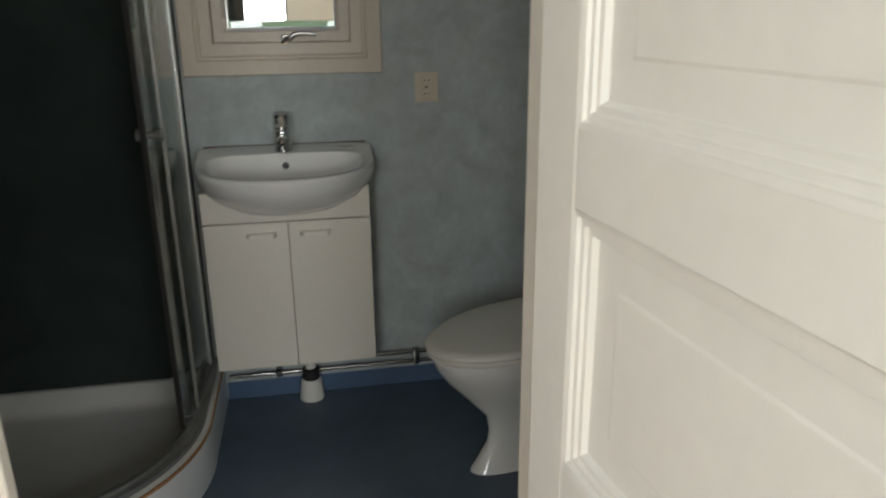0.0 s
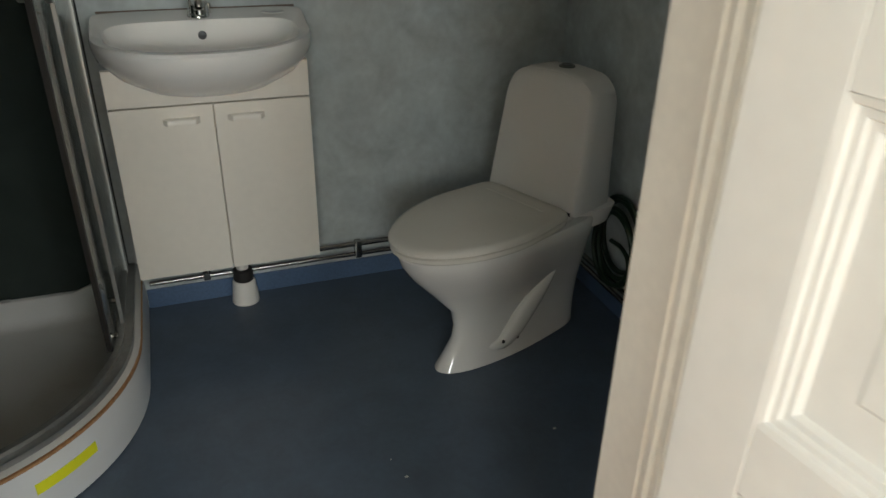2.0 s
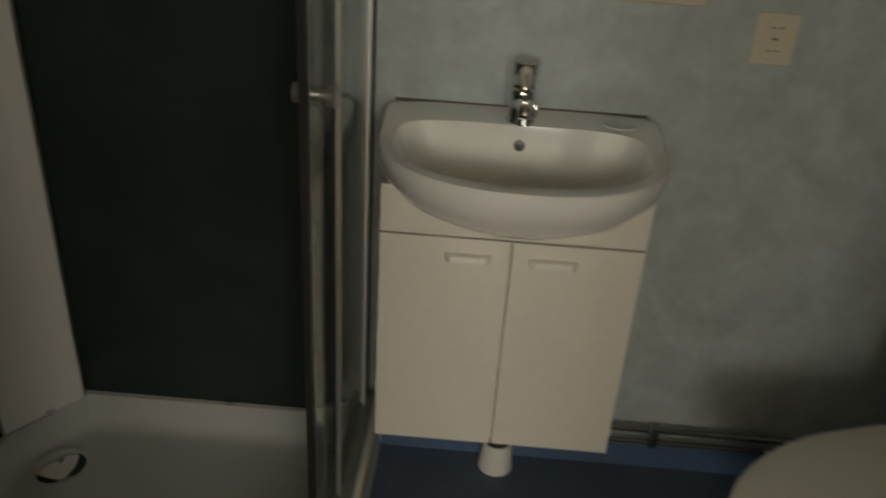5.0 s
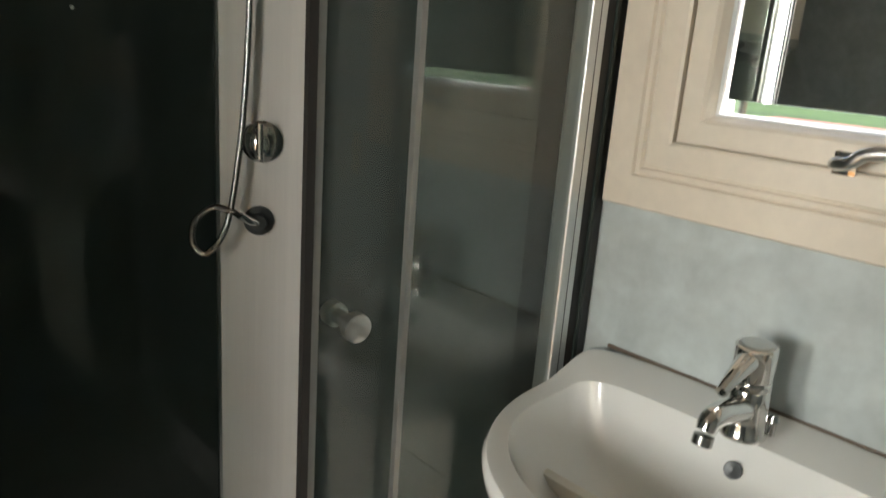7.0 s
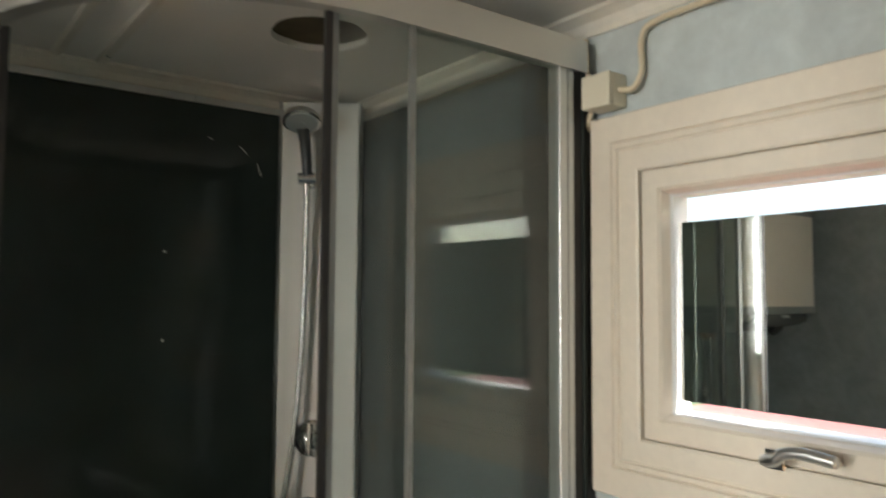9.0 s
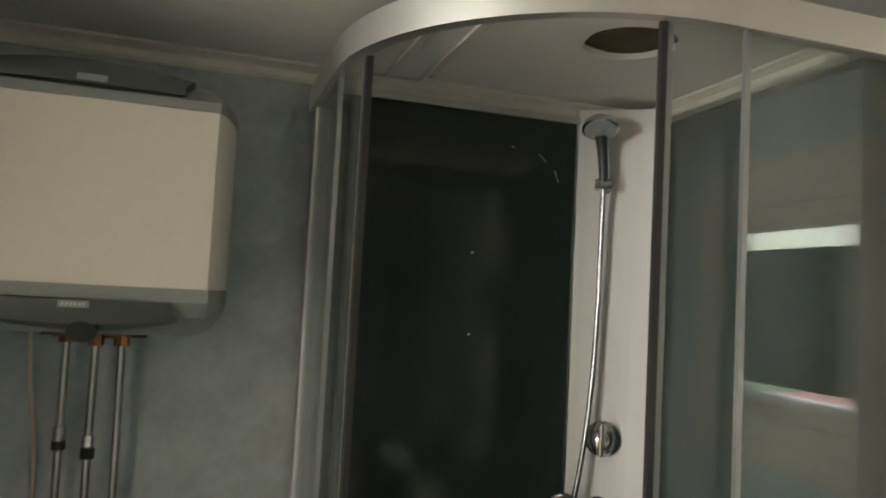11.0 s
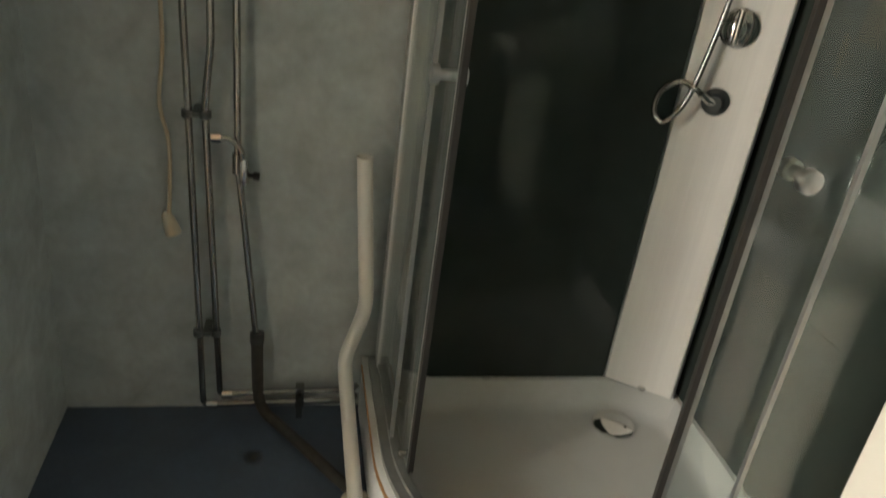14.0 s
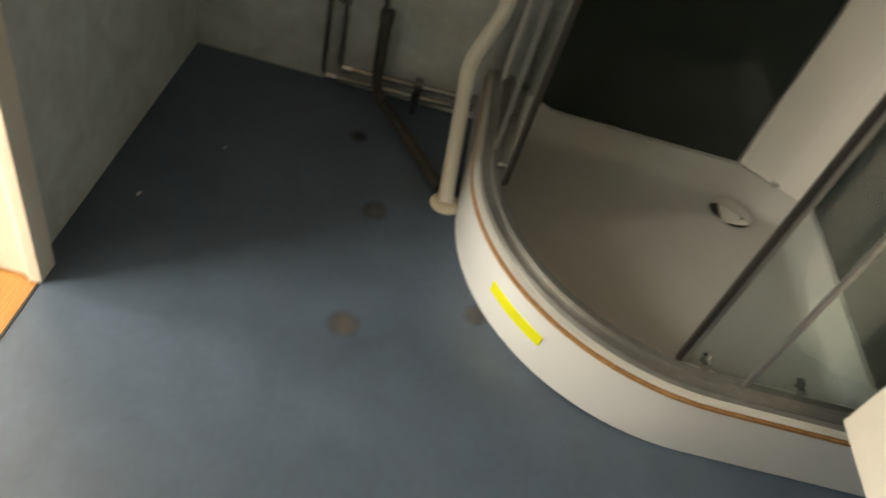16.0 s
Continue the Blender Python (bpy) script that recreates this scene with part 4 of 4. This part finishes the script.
part("band", box(-0.016, 0.016, -0.012, 0.012, -0.030, 0.036, 0.004), M_STEEL, cl, "", True)
part("bolt", lathe([(0, 0.007), (0.012, 0.007)], (0.016, 0, 0.025), (1, 0, 0), 6), M_RUBBER, cl)
part("leg", box(-0.005, 0.005, -0.008, 0.008, -0.0745, -0.03), M_STEEL, cl)
# dark hose sleeve from the overflow pipe over the floor
hose2 = thing("drain_hose", "dark mildewed drain hose lying across the floor", "hose", (PX, -1.262, 0.27))
p0 = Vector((PX, -1.262, 0.27))
part("tube", tube([q - p0 for q in smooth_path([(PX, -1.262, 0.275), (PX, -1.26, 0.17), (PX + 0.001, -1.255, 0.075), (0.066, -1.235, 0.026), (0.095, -1.208, 0.018), (0.19, -1.138, 0.018), (0.30, -1.062, 0.018), (0.352, -1.026, 0.022)], 8)], 0.0155, n=14), M_CORK, hose2, "", True)
part("collar", lathe([(-0.014, 0.017), (-0.014, 0.019), (0.014, 0.019), (0.014, 0.017)], (0, 0, -0.002), (0, 0, 1), 16), M_DARKPLASTIC, hose2, "", True)
# white waste pipe
wp = thing("waste_pipe", "white plastic waste pipe standing bent beside the shower", "pipe", (0.385, -1.003, 0.0))
p0 = Vector((0.385, -1.003, 0.0))
wpath = [q - p0 for q in rounded([(0.070, -1.016, 0.785), (0.085, -0.984, 0.385), (0.105, -1.033, 0.235), (0.390, -1.006, 0.008)], 0.035, 7)]
part("tube", tube(wpath, 0.0195, n=18), M_WHITEPLASTIC, wp, "", True)
part("rim", lathe([(0, 0.0195), (0.004, 0.0205), (0.010, 0.0205), (0.010, 0.017), (-0.03, 0.017)], Vector((0.070, -1.016, 0.785)) - p0, (-0.02, -0.05, 1), 20), M_WHITEPLASTIC, wp, "", True)
part("floor_collar", lathe([(0.0005, 0.040), (0.004, 0.040), (0.010, 0.032), (0.012, 0.022)], (0, 0, 0), (0, 0, 1), 28), M_IVORY, wp, "yellowed floor collar", True)
# power cord with its plug
cord = thing("power_cord", "cream power cord hanging from the heater with a loose plug", "cord", (0.03, -1.50, 1.45))
p0 = Vector((0.03, -1.50, 1.45))
part("cable", tube([q - p0 for q in smooth_path([(0.10, -1.50, 1.465), (0.05, -1.50, 1.42), (0.03, -1.495, 1.30), (0.02, -1.478, 1.15), (0.018, -1.476, 1.0), (0.02, -1.487, 0.88), (0.02, -1.470, 0.78), (0.022, -1.472, 0.66), (0.028, -1.475, 0.60)], 10)], 0.0048, n=10), M_CABLE, cord, "", True)
part("plug", lathe([(-0.035, 0.006), (-0.030, 0.012), (0.0, 0.018), (0.022, 0.020), (0.026, 0.016), (0.027, 0.001)], Vector((0.028, -1.472, 0.575)) - p0, (0.15, 0.35, -1), 18), M_IVORY, cord, "ivory plug", True)

# ---- vanity and washbasin ----
VX0, VX1 = 0.940, 1.4755
van = thing("vanity_cabinet", "off-white two-door vanity cabinet hung under the washbasin", "cabinet", (1.2085, 0, 0.237))
part("body", box(VX0 + 0.002 - 1.2085, VX1 - 0.002 - 1.2085, -0.226, -0.004, 0.0, 0.58, 0.001), M_CABINET, van)
for x0, x1, hx0, hx1 in ((VX0, 1.207, 1.073, 1.170), (1.210, VX1, 1.244, 1.345)):
    d = part("door", box(x0 - 1.2085, x1 - 1.2085, -0.245, -0.2275, 0.0, 0.514, 0.002), M_CABINET, van, "plain off-white cabinet door")
    a, b = hx0 - 1.2085, hx1 - 1.2085
    bmh = bmesh.new()
    rings = []
    for k in range(9):
        f = k / 8
        x = a + (b - a) * f
        lift = 0.017 * min(1.0, math.sin(math.pi * f) * 3.2) + 0.001
        rings.append([Vector((x, -0.2445, 0.4680)), Vector((x, -0.2445 - lift, 0.4650)), Vector((x, -0.2445 - lift, 0.4760)), Vector((x, -0.2445 - lift * 0.8, 0.4805)), Vector((x, -0.2445, 0.4830))])
    loft(rings, bmh)
    part("handle", bmh, M_CABINET, d, "moulded off-white grip", True)
part("front_panel", box(VX0 - 1.2085, VX1 - 1.2085, -0.245, -0.2275, 0.5185, 0.620, 0.002), M_CABINET, van)
# dark strip stands in for the shade in the gap over the doors
part("gap_strip", box(VX0 + 0.004 - 1.2085, VX1 - 0.004 - 1.2085, -0.229, -0.2265, 0.513, 0.520), M_SEAM, van)

basin = thing("washbasin", "white porcelain washbasin with a raised back deck", "washbasin", (1.2125, 0, 0.877))
NB = 64
def basin_ring(w, front, back, z, dz=None, p=2.3):
    """A rounded D: w wide, from back to front (metres from the wall)."""
    w, front, back = w * 0.965, front * 0.95, back * 0.95
    pts = []
    for k in range(NB):
        a = 2 * math.pi * k / NB
        c, s = math.cos(a), math.sin(a)
        x = w / 2 * math.copysign(abs(c) ** (2 / p), c)
        mid = back + (front - back) * 0.30
        if s < 0:
            y = -(mid + (front - mid) * abs(s) ** (2 / 2.1))
        else:
            y = -(mid - (mid - back) * abs(s) ** (2 / 7.0))
            x = w / 2 * math.copysign(abs(c) ** (2 / 5.0), c)
            x *= 1 - 0.035 * abs(s) ** 2
        pts.append(Vector((x, y, z if dz is None else z + dz(x, y))))
    return pts


def deck(x, y):
    t = min(1.0, max(0.0, (y + 0.15) / 0.12))
    return 0.034 * t * t * (3 - 2 * t)


rings = [basin_ring(0.30, 0.26, 0.03, -0.105), basin_ring(0.40, 0.33, 0.012, -0.085), basin_ring(0.52, 0.405, 0.004, -0.045), basin_ring(0.590, 0.452, 0.002, 0.0), basin_ring(0.606, 0.462, 0.002, 0.03, deck),
         basin_ring(0.606, 0.464, 0.002, 0.044, deck), basin_ring(0.598, 0.458, 0.006, 0.052, deck), basin_ring(0.575, 0.444, 0.018, 0.053, deck), basin_ring(0.532, 0.416, 0.088, 0.050, deck), basin_ring(0.515, 0.406, 0.098, 0.036),
         basin_ring(0.470, 0.386, 0.112, 0.0), basin_ring(0.40, 0.365, 0.130, -0.035), basin_ring(0.25, 0.30, 0.155, -0.060), basin_ring(0.08, 0.235, 0.19, -0.068)]
part("bowl", loft(rings), M_PORCELAIN, basin, "", True)
# shallow dark disc painted as the shaded inside of the overflow
part("overflow", lathe([(0, 0.012), (0.003, 0.012), (0.003, 0.008), (0.001, 0.001)], (-0.002, -0.0985, 0.030), (0, -1, 0.36), 18), M_DARKPLASTIC, basin, "dark disc for the shade in the overflow hole", True)
part("bowl_drain", lathe([(0, 0.026), (0.004, 0.024), (0.002, 0.012), (0.001, 0.001)], (0, -0.225, -0.0675), (0, 0, 1), 22), M_CHROME, basin, "chrome drain ring", True)
part("silicone", box(-0.275, 0.275, -0.004, -0.0006, 0.082, 0.089, 0.001), M_SEAM, basin, "dark silicone joint at the wall")
part("soap_ridge", lathe([(0, 0.035), (0.003, 0.032), (0.0015, 0.02), (0.001, 0.001)], (0.20, -0.085, 0.0835), (0, 0, 1), 22), M_PORCELAIN, basin, "", True)

tap = thing("mixer_tap", "chrome single-lever basin mixer tap", "tap", (1.207, -0.086, 0.957))
part("base", lathe([(0, 0.030), (0.004, 0.030), (0.008, 0.0275), (0.04, 0.0265), (0.066, 0.0255), (0.068, 0.0245), (0.070, 0.0255), (0.078, 0.0255), (0.080, 0.0245)], (0, 0, 0), (0, -0.04, 1), 30), M_CHROME, tap, "", True)
sp = [(0, -0.014, 0.040), (0, -0.045, 0.046), (0, -0.080, 0.052), (0, -0.102, 0.050), (0, -0.110, 0.038)]
part("spout", tube(smooth_path(sp, 6), 0.012, n=16, radii=[0.019 - 0.00028 * k for k in range(25)]), M_CHROME, tap, "", True)
part("aerator", lathe([(0, 0.0125), (0.012, 0.0125), (0.013, 0.010)], (0, -0.112, 0.034), (0, -0.25, -1), 18), M_STEEL, tap, "", True)
lv = part("lever", lathe([(0.081, 0.0245), (0.084, 0.0255), (0.118, 0.0265), (0.124, 0.0265), (0.1255, 0.024)], (0, 0, 0), (0, -0.05, 1), 30), M_CHROME, tap, "chrome lever head", True)
part("grip", tube(smooth_path([(0, -0.018, 0.110), (0, -0.05, 0.100), (0, -0.088, 0.084)], 5), 0.01, n=12, radii=[0.016 - 0.0009 * k for k in range(11)]), M_CHROME, lv, "", True)
part("cap", lathe([(0.1256, 0.0225), (0.128, 0.020), (0.129, 0.001)], (0, 0, 0), (0, -0.05, 1), 26), M_ALU, lv, "pale top cap", True)
part("pop_rod", lathe([(0, 0.005), (0.02, 0.005), (0.02, 0.008), (0.028, 0.006)], (0.030, 0.016, 0.005), (0, 0, 1), 12), M_CHROME, tap, "", True)

trap = thing("waste_spigot", "white floor spigot with a dark rubber collar under the cabinet", "pipe", (1.243, -0.050, 0.0))
part("cup", lathe([(0.0005, 0.046), (0.004, 0.046), (0.076, 0.038), (0.082, 0.034), (0.082, 0.022)], (0, 0, 0), (0, 0, 1), 28), M_WHITEPLASTIC, trap, "white plastic cup", True)
part("collar", lathe([(0.082, 0.030), (0.085, 0.033), (0.122, 0.032), (0.126, 0.022)], (0, 0, 0), (0, 0, 1), 26), M_RUBBER, trap, "dark rubber collar", True)
part("tube", lathe([(0.11, 0.020), (0.239, 0.020)], (0, 0, 0), (0, 0, 1), 20), M_WHITEPLASTIC, trap, "", True)

# steel pipes along the north wall
for z, y in ((0.145, -0.030), (0.105, -0.030)):
    q, p0 = pipe("water_pipe", [(0.945, y, z), (2.36, y, z), (2.385, y - 0.02, z)], 0.0095 if z > 0.12 else 0.008, M_STEEL, "steel pipe along the north wall above the skirting", 0.02)
for x in (1.127, 1.648):
    c = thing("pipe_clamp", "steel double pipe clamp on the wall", "clamp", (x, -0.030, 0.125), 0, "pipe clamps")
    part("band", box(-0.012, 0.012, -0.014, 0.012, -0.032, 0.034, 0.005), M_STEEL, c, "", True)
    part("base", box(-0.010, 0.010, 0.012, 0.0295, -0.012, 0.012), M_STEEL, c)
    part("bolt", lathe([(0, 0.006), (0.01, 0.006)], (0, -0.014, 0.002), (0, -1, 0), 6), M_RUBBER, c)

# double wall socket
so = thing("wall_socket", "ivory double wall socket on grey wallpaper", "socket", (1.709, -0.0005, 1.146))
part("box", box(-0.038, 0.038, -0.012, 0.0, -0.047, 0.047, 0.003), M_IVORY, so)
part("plate", box(-0.042, 0.042, -0.016, -0.0121, -0.051, 0.051, 0.003), M_IVORY, so)
for z in (0.023, -0.023):
    f = part("outlet", lathe([(0, 0.0215), (0.003, 0.0205), (0.003, 0.0185), (0.0012, 0.0175), (0.0011, 0.001)], (0, -0.0161, z), (0, -1, 0), 28), M_IVORY, so, "", True)
    for dx in (-0.0075, 0.0075):
        # dark discs on the face stand in for the shaded holes
        part("pin_hole", lathe([(0, 0.0026), (0.0005, 0.0026)], (dx, -0.0173, z), (0, -1, 0), 10), M_DARK, f)
part("cover_screw", lathe([(0, 0.004), (0.0012, 0.0035)], (0, -0.0161, 0), (0, -1, 0), 12), M_STEEL, so)

# junction box and cables up by the window
jb = thing("junction_box", "cream surface junction box beside the window", "junction box", (0.938, -0.0005, 1.903))
part("box", box(-0.032, 0.032, -0.042, 0.0, -0.030, 0.030, 0.006, 3), M_IVORY, jb)
part("cover", box(-0.0325, 0.0325, -0.050, -0.0425, -0.0305, 0.0305, 0.004), M_IVORY, jb)
for nm, pts in (("cable", [(0.967, -0.022, 1.902), (0.997, -0.020, 1.900), (1.010, -0.012, 1.928), (1.008, -0.010, 1.983), (1.032, -0.012, 2.006), (1.112, -0.012, 2.010), (1.212, -0.014, 2.009), (1.812, -0.016, 2.010), (2.370, -0.016, 2.010)]),
                ("cable", [(0.911, -0.02, 1.888), (0.896, -0.018, 1.863), (0.882, -0.014, 1.818), (0.878, -0.012, 1.688), (0.878, -0.012, 0.938)]),
                ("cable", [(0.906, -0.02, 1.933), (0.891, -0.018, 1.953), (0.884, -0.012, 1.988), (0.882, -0.012, 2.018)])):
    c = thing(nm, "cream electric cable fixed along the wall", "cable", pts[0], 0, "electric cables")
    part("sheath", tube([q - Vector(pts[0]) for q in smooth_path(pts, 6)], 0.0055, n=10), M_CABLE, c, "", True)

# ---- toilet ----
wc = thing("toilet", "white porcelain close-coupled toilet with its lid down", "toilet", (2.031, -0.520, 0), 203)
NT = 48
def egg(x0, x1, w, z, wb=None, back=0.35, square=0.5):
    """An egg from x0 (back) to x1 (front), w wide in front and wb at the back."""
    pts = []
    mid = x0 + (x1 - x0) * back
    for k in range(NT):
        a = 2 * math.pi * k / NT
        c, s = math.cos(a), math.sin(a)
        x = mid + ((x1 - mid) * abs(c) if c > 0 else -(mid - x0) * abs(c) ** square)
        f = min(1.0, max(0.0, (mid + 0.06 - x) / (mid + 0.06 - x0)))
        wide = w + ((wb or w) - w) * f * f * (3 - 2 * f)
        y = wide / 2 * math.copysign(abs(s) ** (1.0 if c > 0 else square), s)
        pts.append(Vector((x, y, z)))
    return pts


rings = [egg(-0.240, 0.320, 0.190, 0.0005, 0.19), egg(-0.240, 0.324, 0.196, 0.004, 0.195), egg(-0.238, 0.304, 0.178, 0.03, 0.19), egg(-0.236, 0.262, 0.150, 0.09, 0.19), egg(-0.234, 0.256, 0.148, 0.135, 0.20), egg(-0.230, 0.268, 0.172, 0.190, 0.22),
         egg(-0.225, 0.345, 0.248, 0.275, 0.27), egg(-0.222, 0.410, 0.315, 0.345, 0.31), egg(-0.22, 0.442, 0.342, 0.392), egg(-0.22, 0.454, 0.352, 0.425), egg(-0.22, 0.448, 0.344, 0.436)]
part("bowl", loft(rings), M_PORCELAIN, wc, "", True)
# raised trap rib on each side
for s in (1, -1):
    rib = smooth_path([(0.175, s * 0.045, 0.045), (0.10, s * 0.062, 0.060), (0.02, s * 0.075, 0.16), (-0.04, s * 0.095, 0.27), (-0.10, s * 0.108, 0.33)], 6)
    part("trap_rib", tube(rib, 0.03, n=14, radii=[0.016 + 0.020 * math.sin(math.pi * k / (len(rib) - 1)) for k in range(len(rib))]), M_PORCELAIN, wc, "", True)
    for x, y in ((0.131, 0.084), (0.078, 0.093)):
        part("bolt", lathe([(0, 0.006), (0.003, 0.005)], (x, s * y, 0.066), (0, s, 0.25), 12), M_RUBBER, wc, "dark fixing bolt", True)
Q = 0.22
part("seat_ring", loft([egg(-0.035, 0.462, 0.356, 0.4365, 0.33, 0.35, Q), egg(-0.04, 0.468, 0.364, 0.441, 0.335, 0.35, Q), egg(-0.04, 0.468, 0.364, 0.450, 0.335, 0.35, Q), egg(-0.036, 0.462, 0.358, 0.454, 0.33, 0.35, Q)]), M_SEAT, wc, "", True)
part("lid", loft([egg(-0.036, 0.462, 0.356, 0.4548, 0.33, 0.35, Q), egg(-0.042, 0.472, 0.368, 0.459, 0.335, 0.35, Q), egg(-0.042, 0.472, 0.368, 0.467, 0.335, 0.35, Q), egg(-0.038, 0.464, 0.360, 0.474, 0.33, 0.35, Q), egg(-0.025, 0.442, 0.340, 0.478, 0.31, 0.35, Q), egg(-0.01, 0.20, 0.15, 0.481, 0.15, 0.35, Q)]), M_SEAT, wc, "closed white lid", True)
# dark strip put in for the shade between lid and cistern
part("hinge_gap", box(-0.052, -0.0425, -0.163, 0.150, 0.4545, 0.4645), M_RUBBER, wc, "dark strip for the shade in the lid's hinge gap")
part("hinge_bar", box(-0.064, -0.040, -0.150, 0.150, 0.437, 0.458, 0.006, 3), M_SEAT, wc, "", True)
part("lid_ridge", box(0.022, 0.034, -0.11, 0.11, 0.4795, 0.4825, 0.0015), M_SEAT, wc)
part("cistern_foot", loft([egg(-0.255, -0.03, 0.33, 0.395), egg(-0.262, -0.045, 0.36, 0.452)]), M_PORCELAIN, wc, "", True)
def tank_outline(x, w_bot, w_top, z0, z1, r):
    pts = [Vector((x, -w_bot / 2, z0)), Vector((x, w_bot / 2, z0))]
    c = w_top / 2 - r
    for k in range(9):
        a = math.pi / 2 * k / 8
        pts.append(Vector((x, c + r * math.cos(a), z1 - r + r * math.sin(a))))
    pts.append(Vector((x, 0, z1 + 0.006)))
    for k in range(9):
        a = math.pi / 2 * (8 - k) / 8
        pts.append(Vector((x, -c - r * math.cos(a), z1 - r + r * math.sin(a))))
    return pts


rings = [tank_outline(-0.262, 0.335, 0.31, 0.455, 0.822, 0.085), tank_outline(-0.252, 0.350, 0.325, 0.453, 0.832, 0.085), tank_outline(-0.115, 0.368, 0.345, 0.453, 0.832, 0.080), tank_outline(-0.090, 0.368, 0.340, 0.453, 0.828, 0.078), tank_outline(-0.080, 0.356, 0.325, 0.456, 0.815, 0.075),
         tank_outline(-0.0785, 0.345, 0.313, 0.462, 0.806, 0.072), tank_outline(-0.0785, 0.325, 0.293, 0.474, 0.794, 0.066)]
bmt = loft(rings)
for v in bmt.verts:
    v.co.y = v.co.y * 0.93 - 0.006
    v.co.x += 0.034
    v.co.x -= (v.co.z - 0.455) * 0.14 if v.co.x > -0.20 else 0.0
part("cistern", bmt, M_PORCELAIN, wc, "", True)
lid_line = [Vector((x, y, z)) for x, y, z in ((-0.108, -0.145, 0.762), (-0.110, -0.128, 0.800), (-0.112, -0.090, 0.826), (-0.113, 0.0, 0.836), (-0.112, 0.078, 0.826), (-0.110, 0.116, 0.800), (-0.108, 0.133, 0.762))]
part("lid_seam", tube(smooth_path(lid_line, 5), 0.0022, n=8), M_PORCELAIN, wc, "raised seam line across the cistern top", True)
part("flush_button", lathe([(0, 0.024), (0.003, 0.023), (0.004, 0.017), (0.007, 0.016), (0.007, 0.001)], (-0.170, -0.006, 0.8385), (0, 0, 1), 26), M_DARKCAP, wc, "grey flush button", True)

# ---- behind the toilet: green hose, pipes, black boot ----
gh = thing("garden_hose", "coiled green garden hose hanging behind the toilet", "hose", (2.390, -0.535, 0.30))
pts = []
for k in range(150):
    a = 2 * math.pi * k / 36
    r = 0.125 + 0.010 * math.sin(k * 0.21)
    pts.append(Vector((-0.012 + 0.020 * math.sin(k * 0.043), math.cos(a) * r * 0.85, math.sin(a) * r - 0.01 * (k / 36))))
part("coil", tube(pts, 0.0085, n=9), M_GREEN, gh, "", True)
part("tail", tube(smooth_path([(-0.02, 0.02, -0.02), (-0.03, -0.06, -0.01), (-0.028, -0.10, -0.05), (-0.02, -0.105, -0.20)], 8), 0.007, n=9), M_GREEN, gh, "", True)
for z, y1 in ((0.135, -1.74), (0.100, -1.74)):
    q, p0 = pipe("water_pipe", [(2.387, -0.04, z), (2.387, y1, z - 0.012)], 0.009, M_STEEL, "dark steel pipe along the east wall", 0.02)
boot = thing("floor_pipe", "black rubber pipe sleeve standing on the floor", "pipe", (2.315, -0.775, 0.0))
part("sleeve", lathe([(0.0005, 0.034), (0.004, 0.038), (0.02, 0.036), (0.10, 0.033), (0.115, 0.036), (0.13, 0.036), (0.135, 0.026)], (0, 0, 0), (0.05, 0, 1), 24), M_RUBBER, boot, "", True)
part("stub", lathe([(0.13, 0.020), (0.155, 0.019)], (0, 0, 0), (0.05, 0, 1), 18), M_DARKPLASTIC, boot, "", True)
ev = thing("stop_valve", "chrome stop valve on the east wall pipes", "valve", (2.387, -0.86, 0.11))
part("body", lathe([(-0.03, 0.010), (-0.025, 0.015), (0.025, 0.015), (0.03, 0.010)], (0, 0, 0.012), (0, 1, 0), 16), M_STEEL, ev, "", True)
part("lever", tube(smooth_path([(-0.01, 0, 0.0), (-0.045, -0.005, -0.012), (-0.055, -0.05, -0.03), (-0.05, -0.085, -0.035)], 5), 0.006, n=9), M_CHROME, ev, "", True)
for y in (-0.72, -0.80):
    c = thing("pipe_clamp", "dark pipe clamp on the east wall pipes", "clamp", (2.387, y, 0.117), 0, "pipe clamps")
    part("band", box(-0.013, 0.014, -0.010, 0.010, -0.032, 0.034, 0.004), M_DARKCAP, c)
    part("base", box(0.014, 0.0325, -0.008, 0.008, -0.01, 0.01), M_DARKCAP, c)

# stains and crumbs on the floor
rng = random.Random(7)
for x, y, r in ((0.475, -1.166, 0.034), (0.822, -1.162, 0.038), (0.712, -0.893, 0.030), (0.214, -1.261, 0.026)):
    pts = []
    for k in range(22):
        a = 2 * math.pi * k / 22
        q = r * (1 + 0.06 * math.sin(3 * a + x * 9) + 0.05 * math.sin(5 * a + y * 7))
        pts.append((x + q * math.cos(a), y + q * math.sin(a)))
    s = link_mesh("floor_stain", prism(pts, 0.0002, 0.0012), M_SPOT)
    tagged(s, "brown dried stain on the blue vinyl floor", "stain", "floor stains")
for x, y, s in ((0.613, -1.671, 0.006), (0.394, -1.554, 0.004), (1.52, -1.02, 0.004), (1.95, -0.98, 0.004), (2.28, -0.83, 0.003), (1.5, -0.95, 0.002)):
    b = bmesh.new()
    bmesh.ops.create_icosphere(b, subdivisions=1, radius=s)
    for v in b.verts:
        v.co = Vector((v.co.x * rng.uniform(0.8, 2.0), v.co.y * rng.uniform(0.6, 1.1), max(-0.0005, v.co.z * 0.5)))
    bmesh.ops.translate(b, verts=b.verts, vec=(x, y, 0.0008))
    tagged(link_mesh("crumb", b, M_CRUMB), "small pale plaster crumb on the floor", "debris", "floor crumbs")
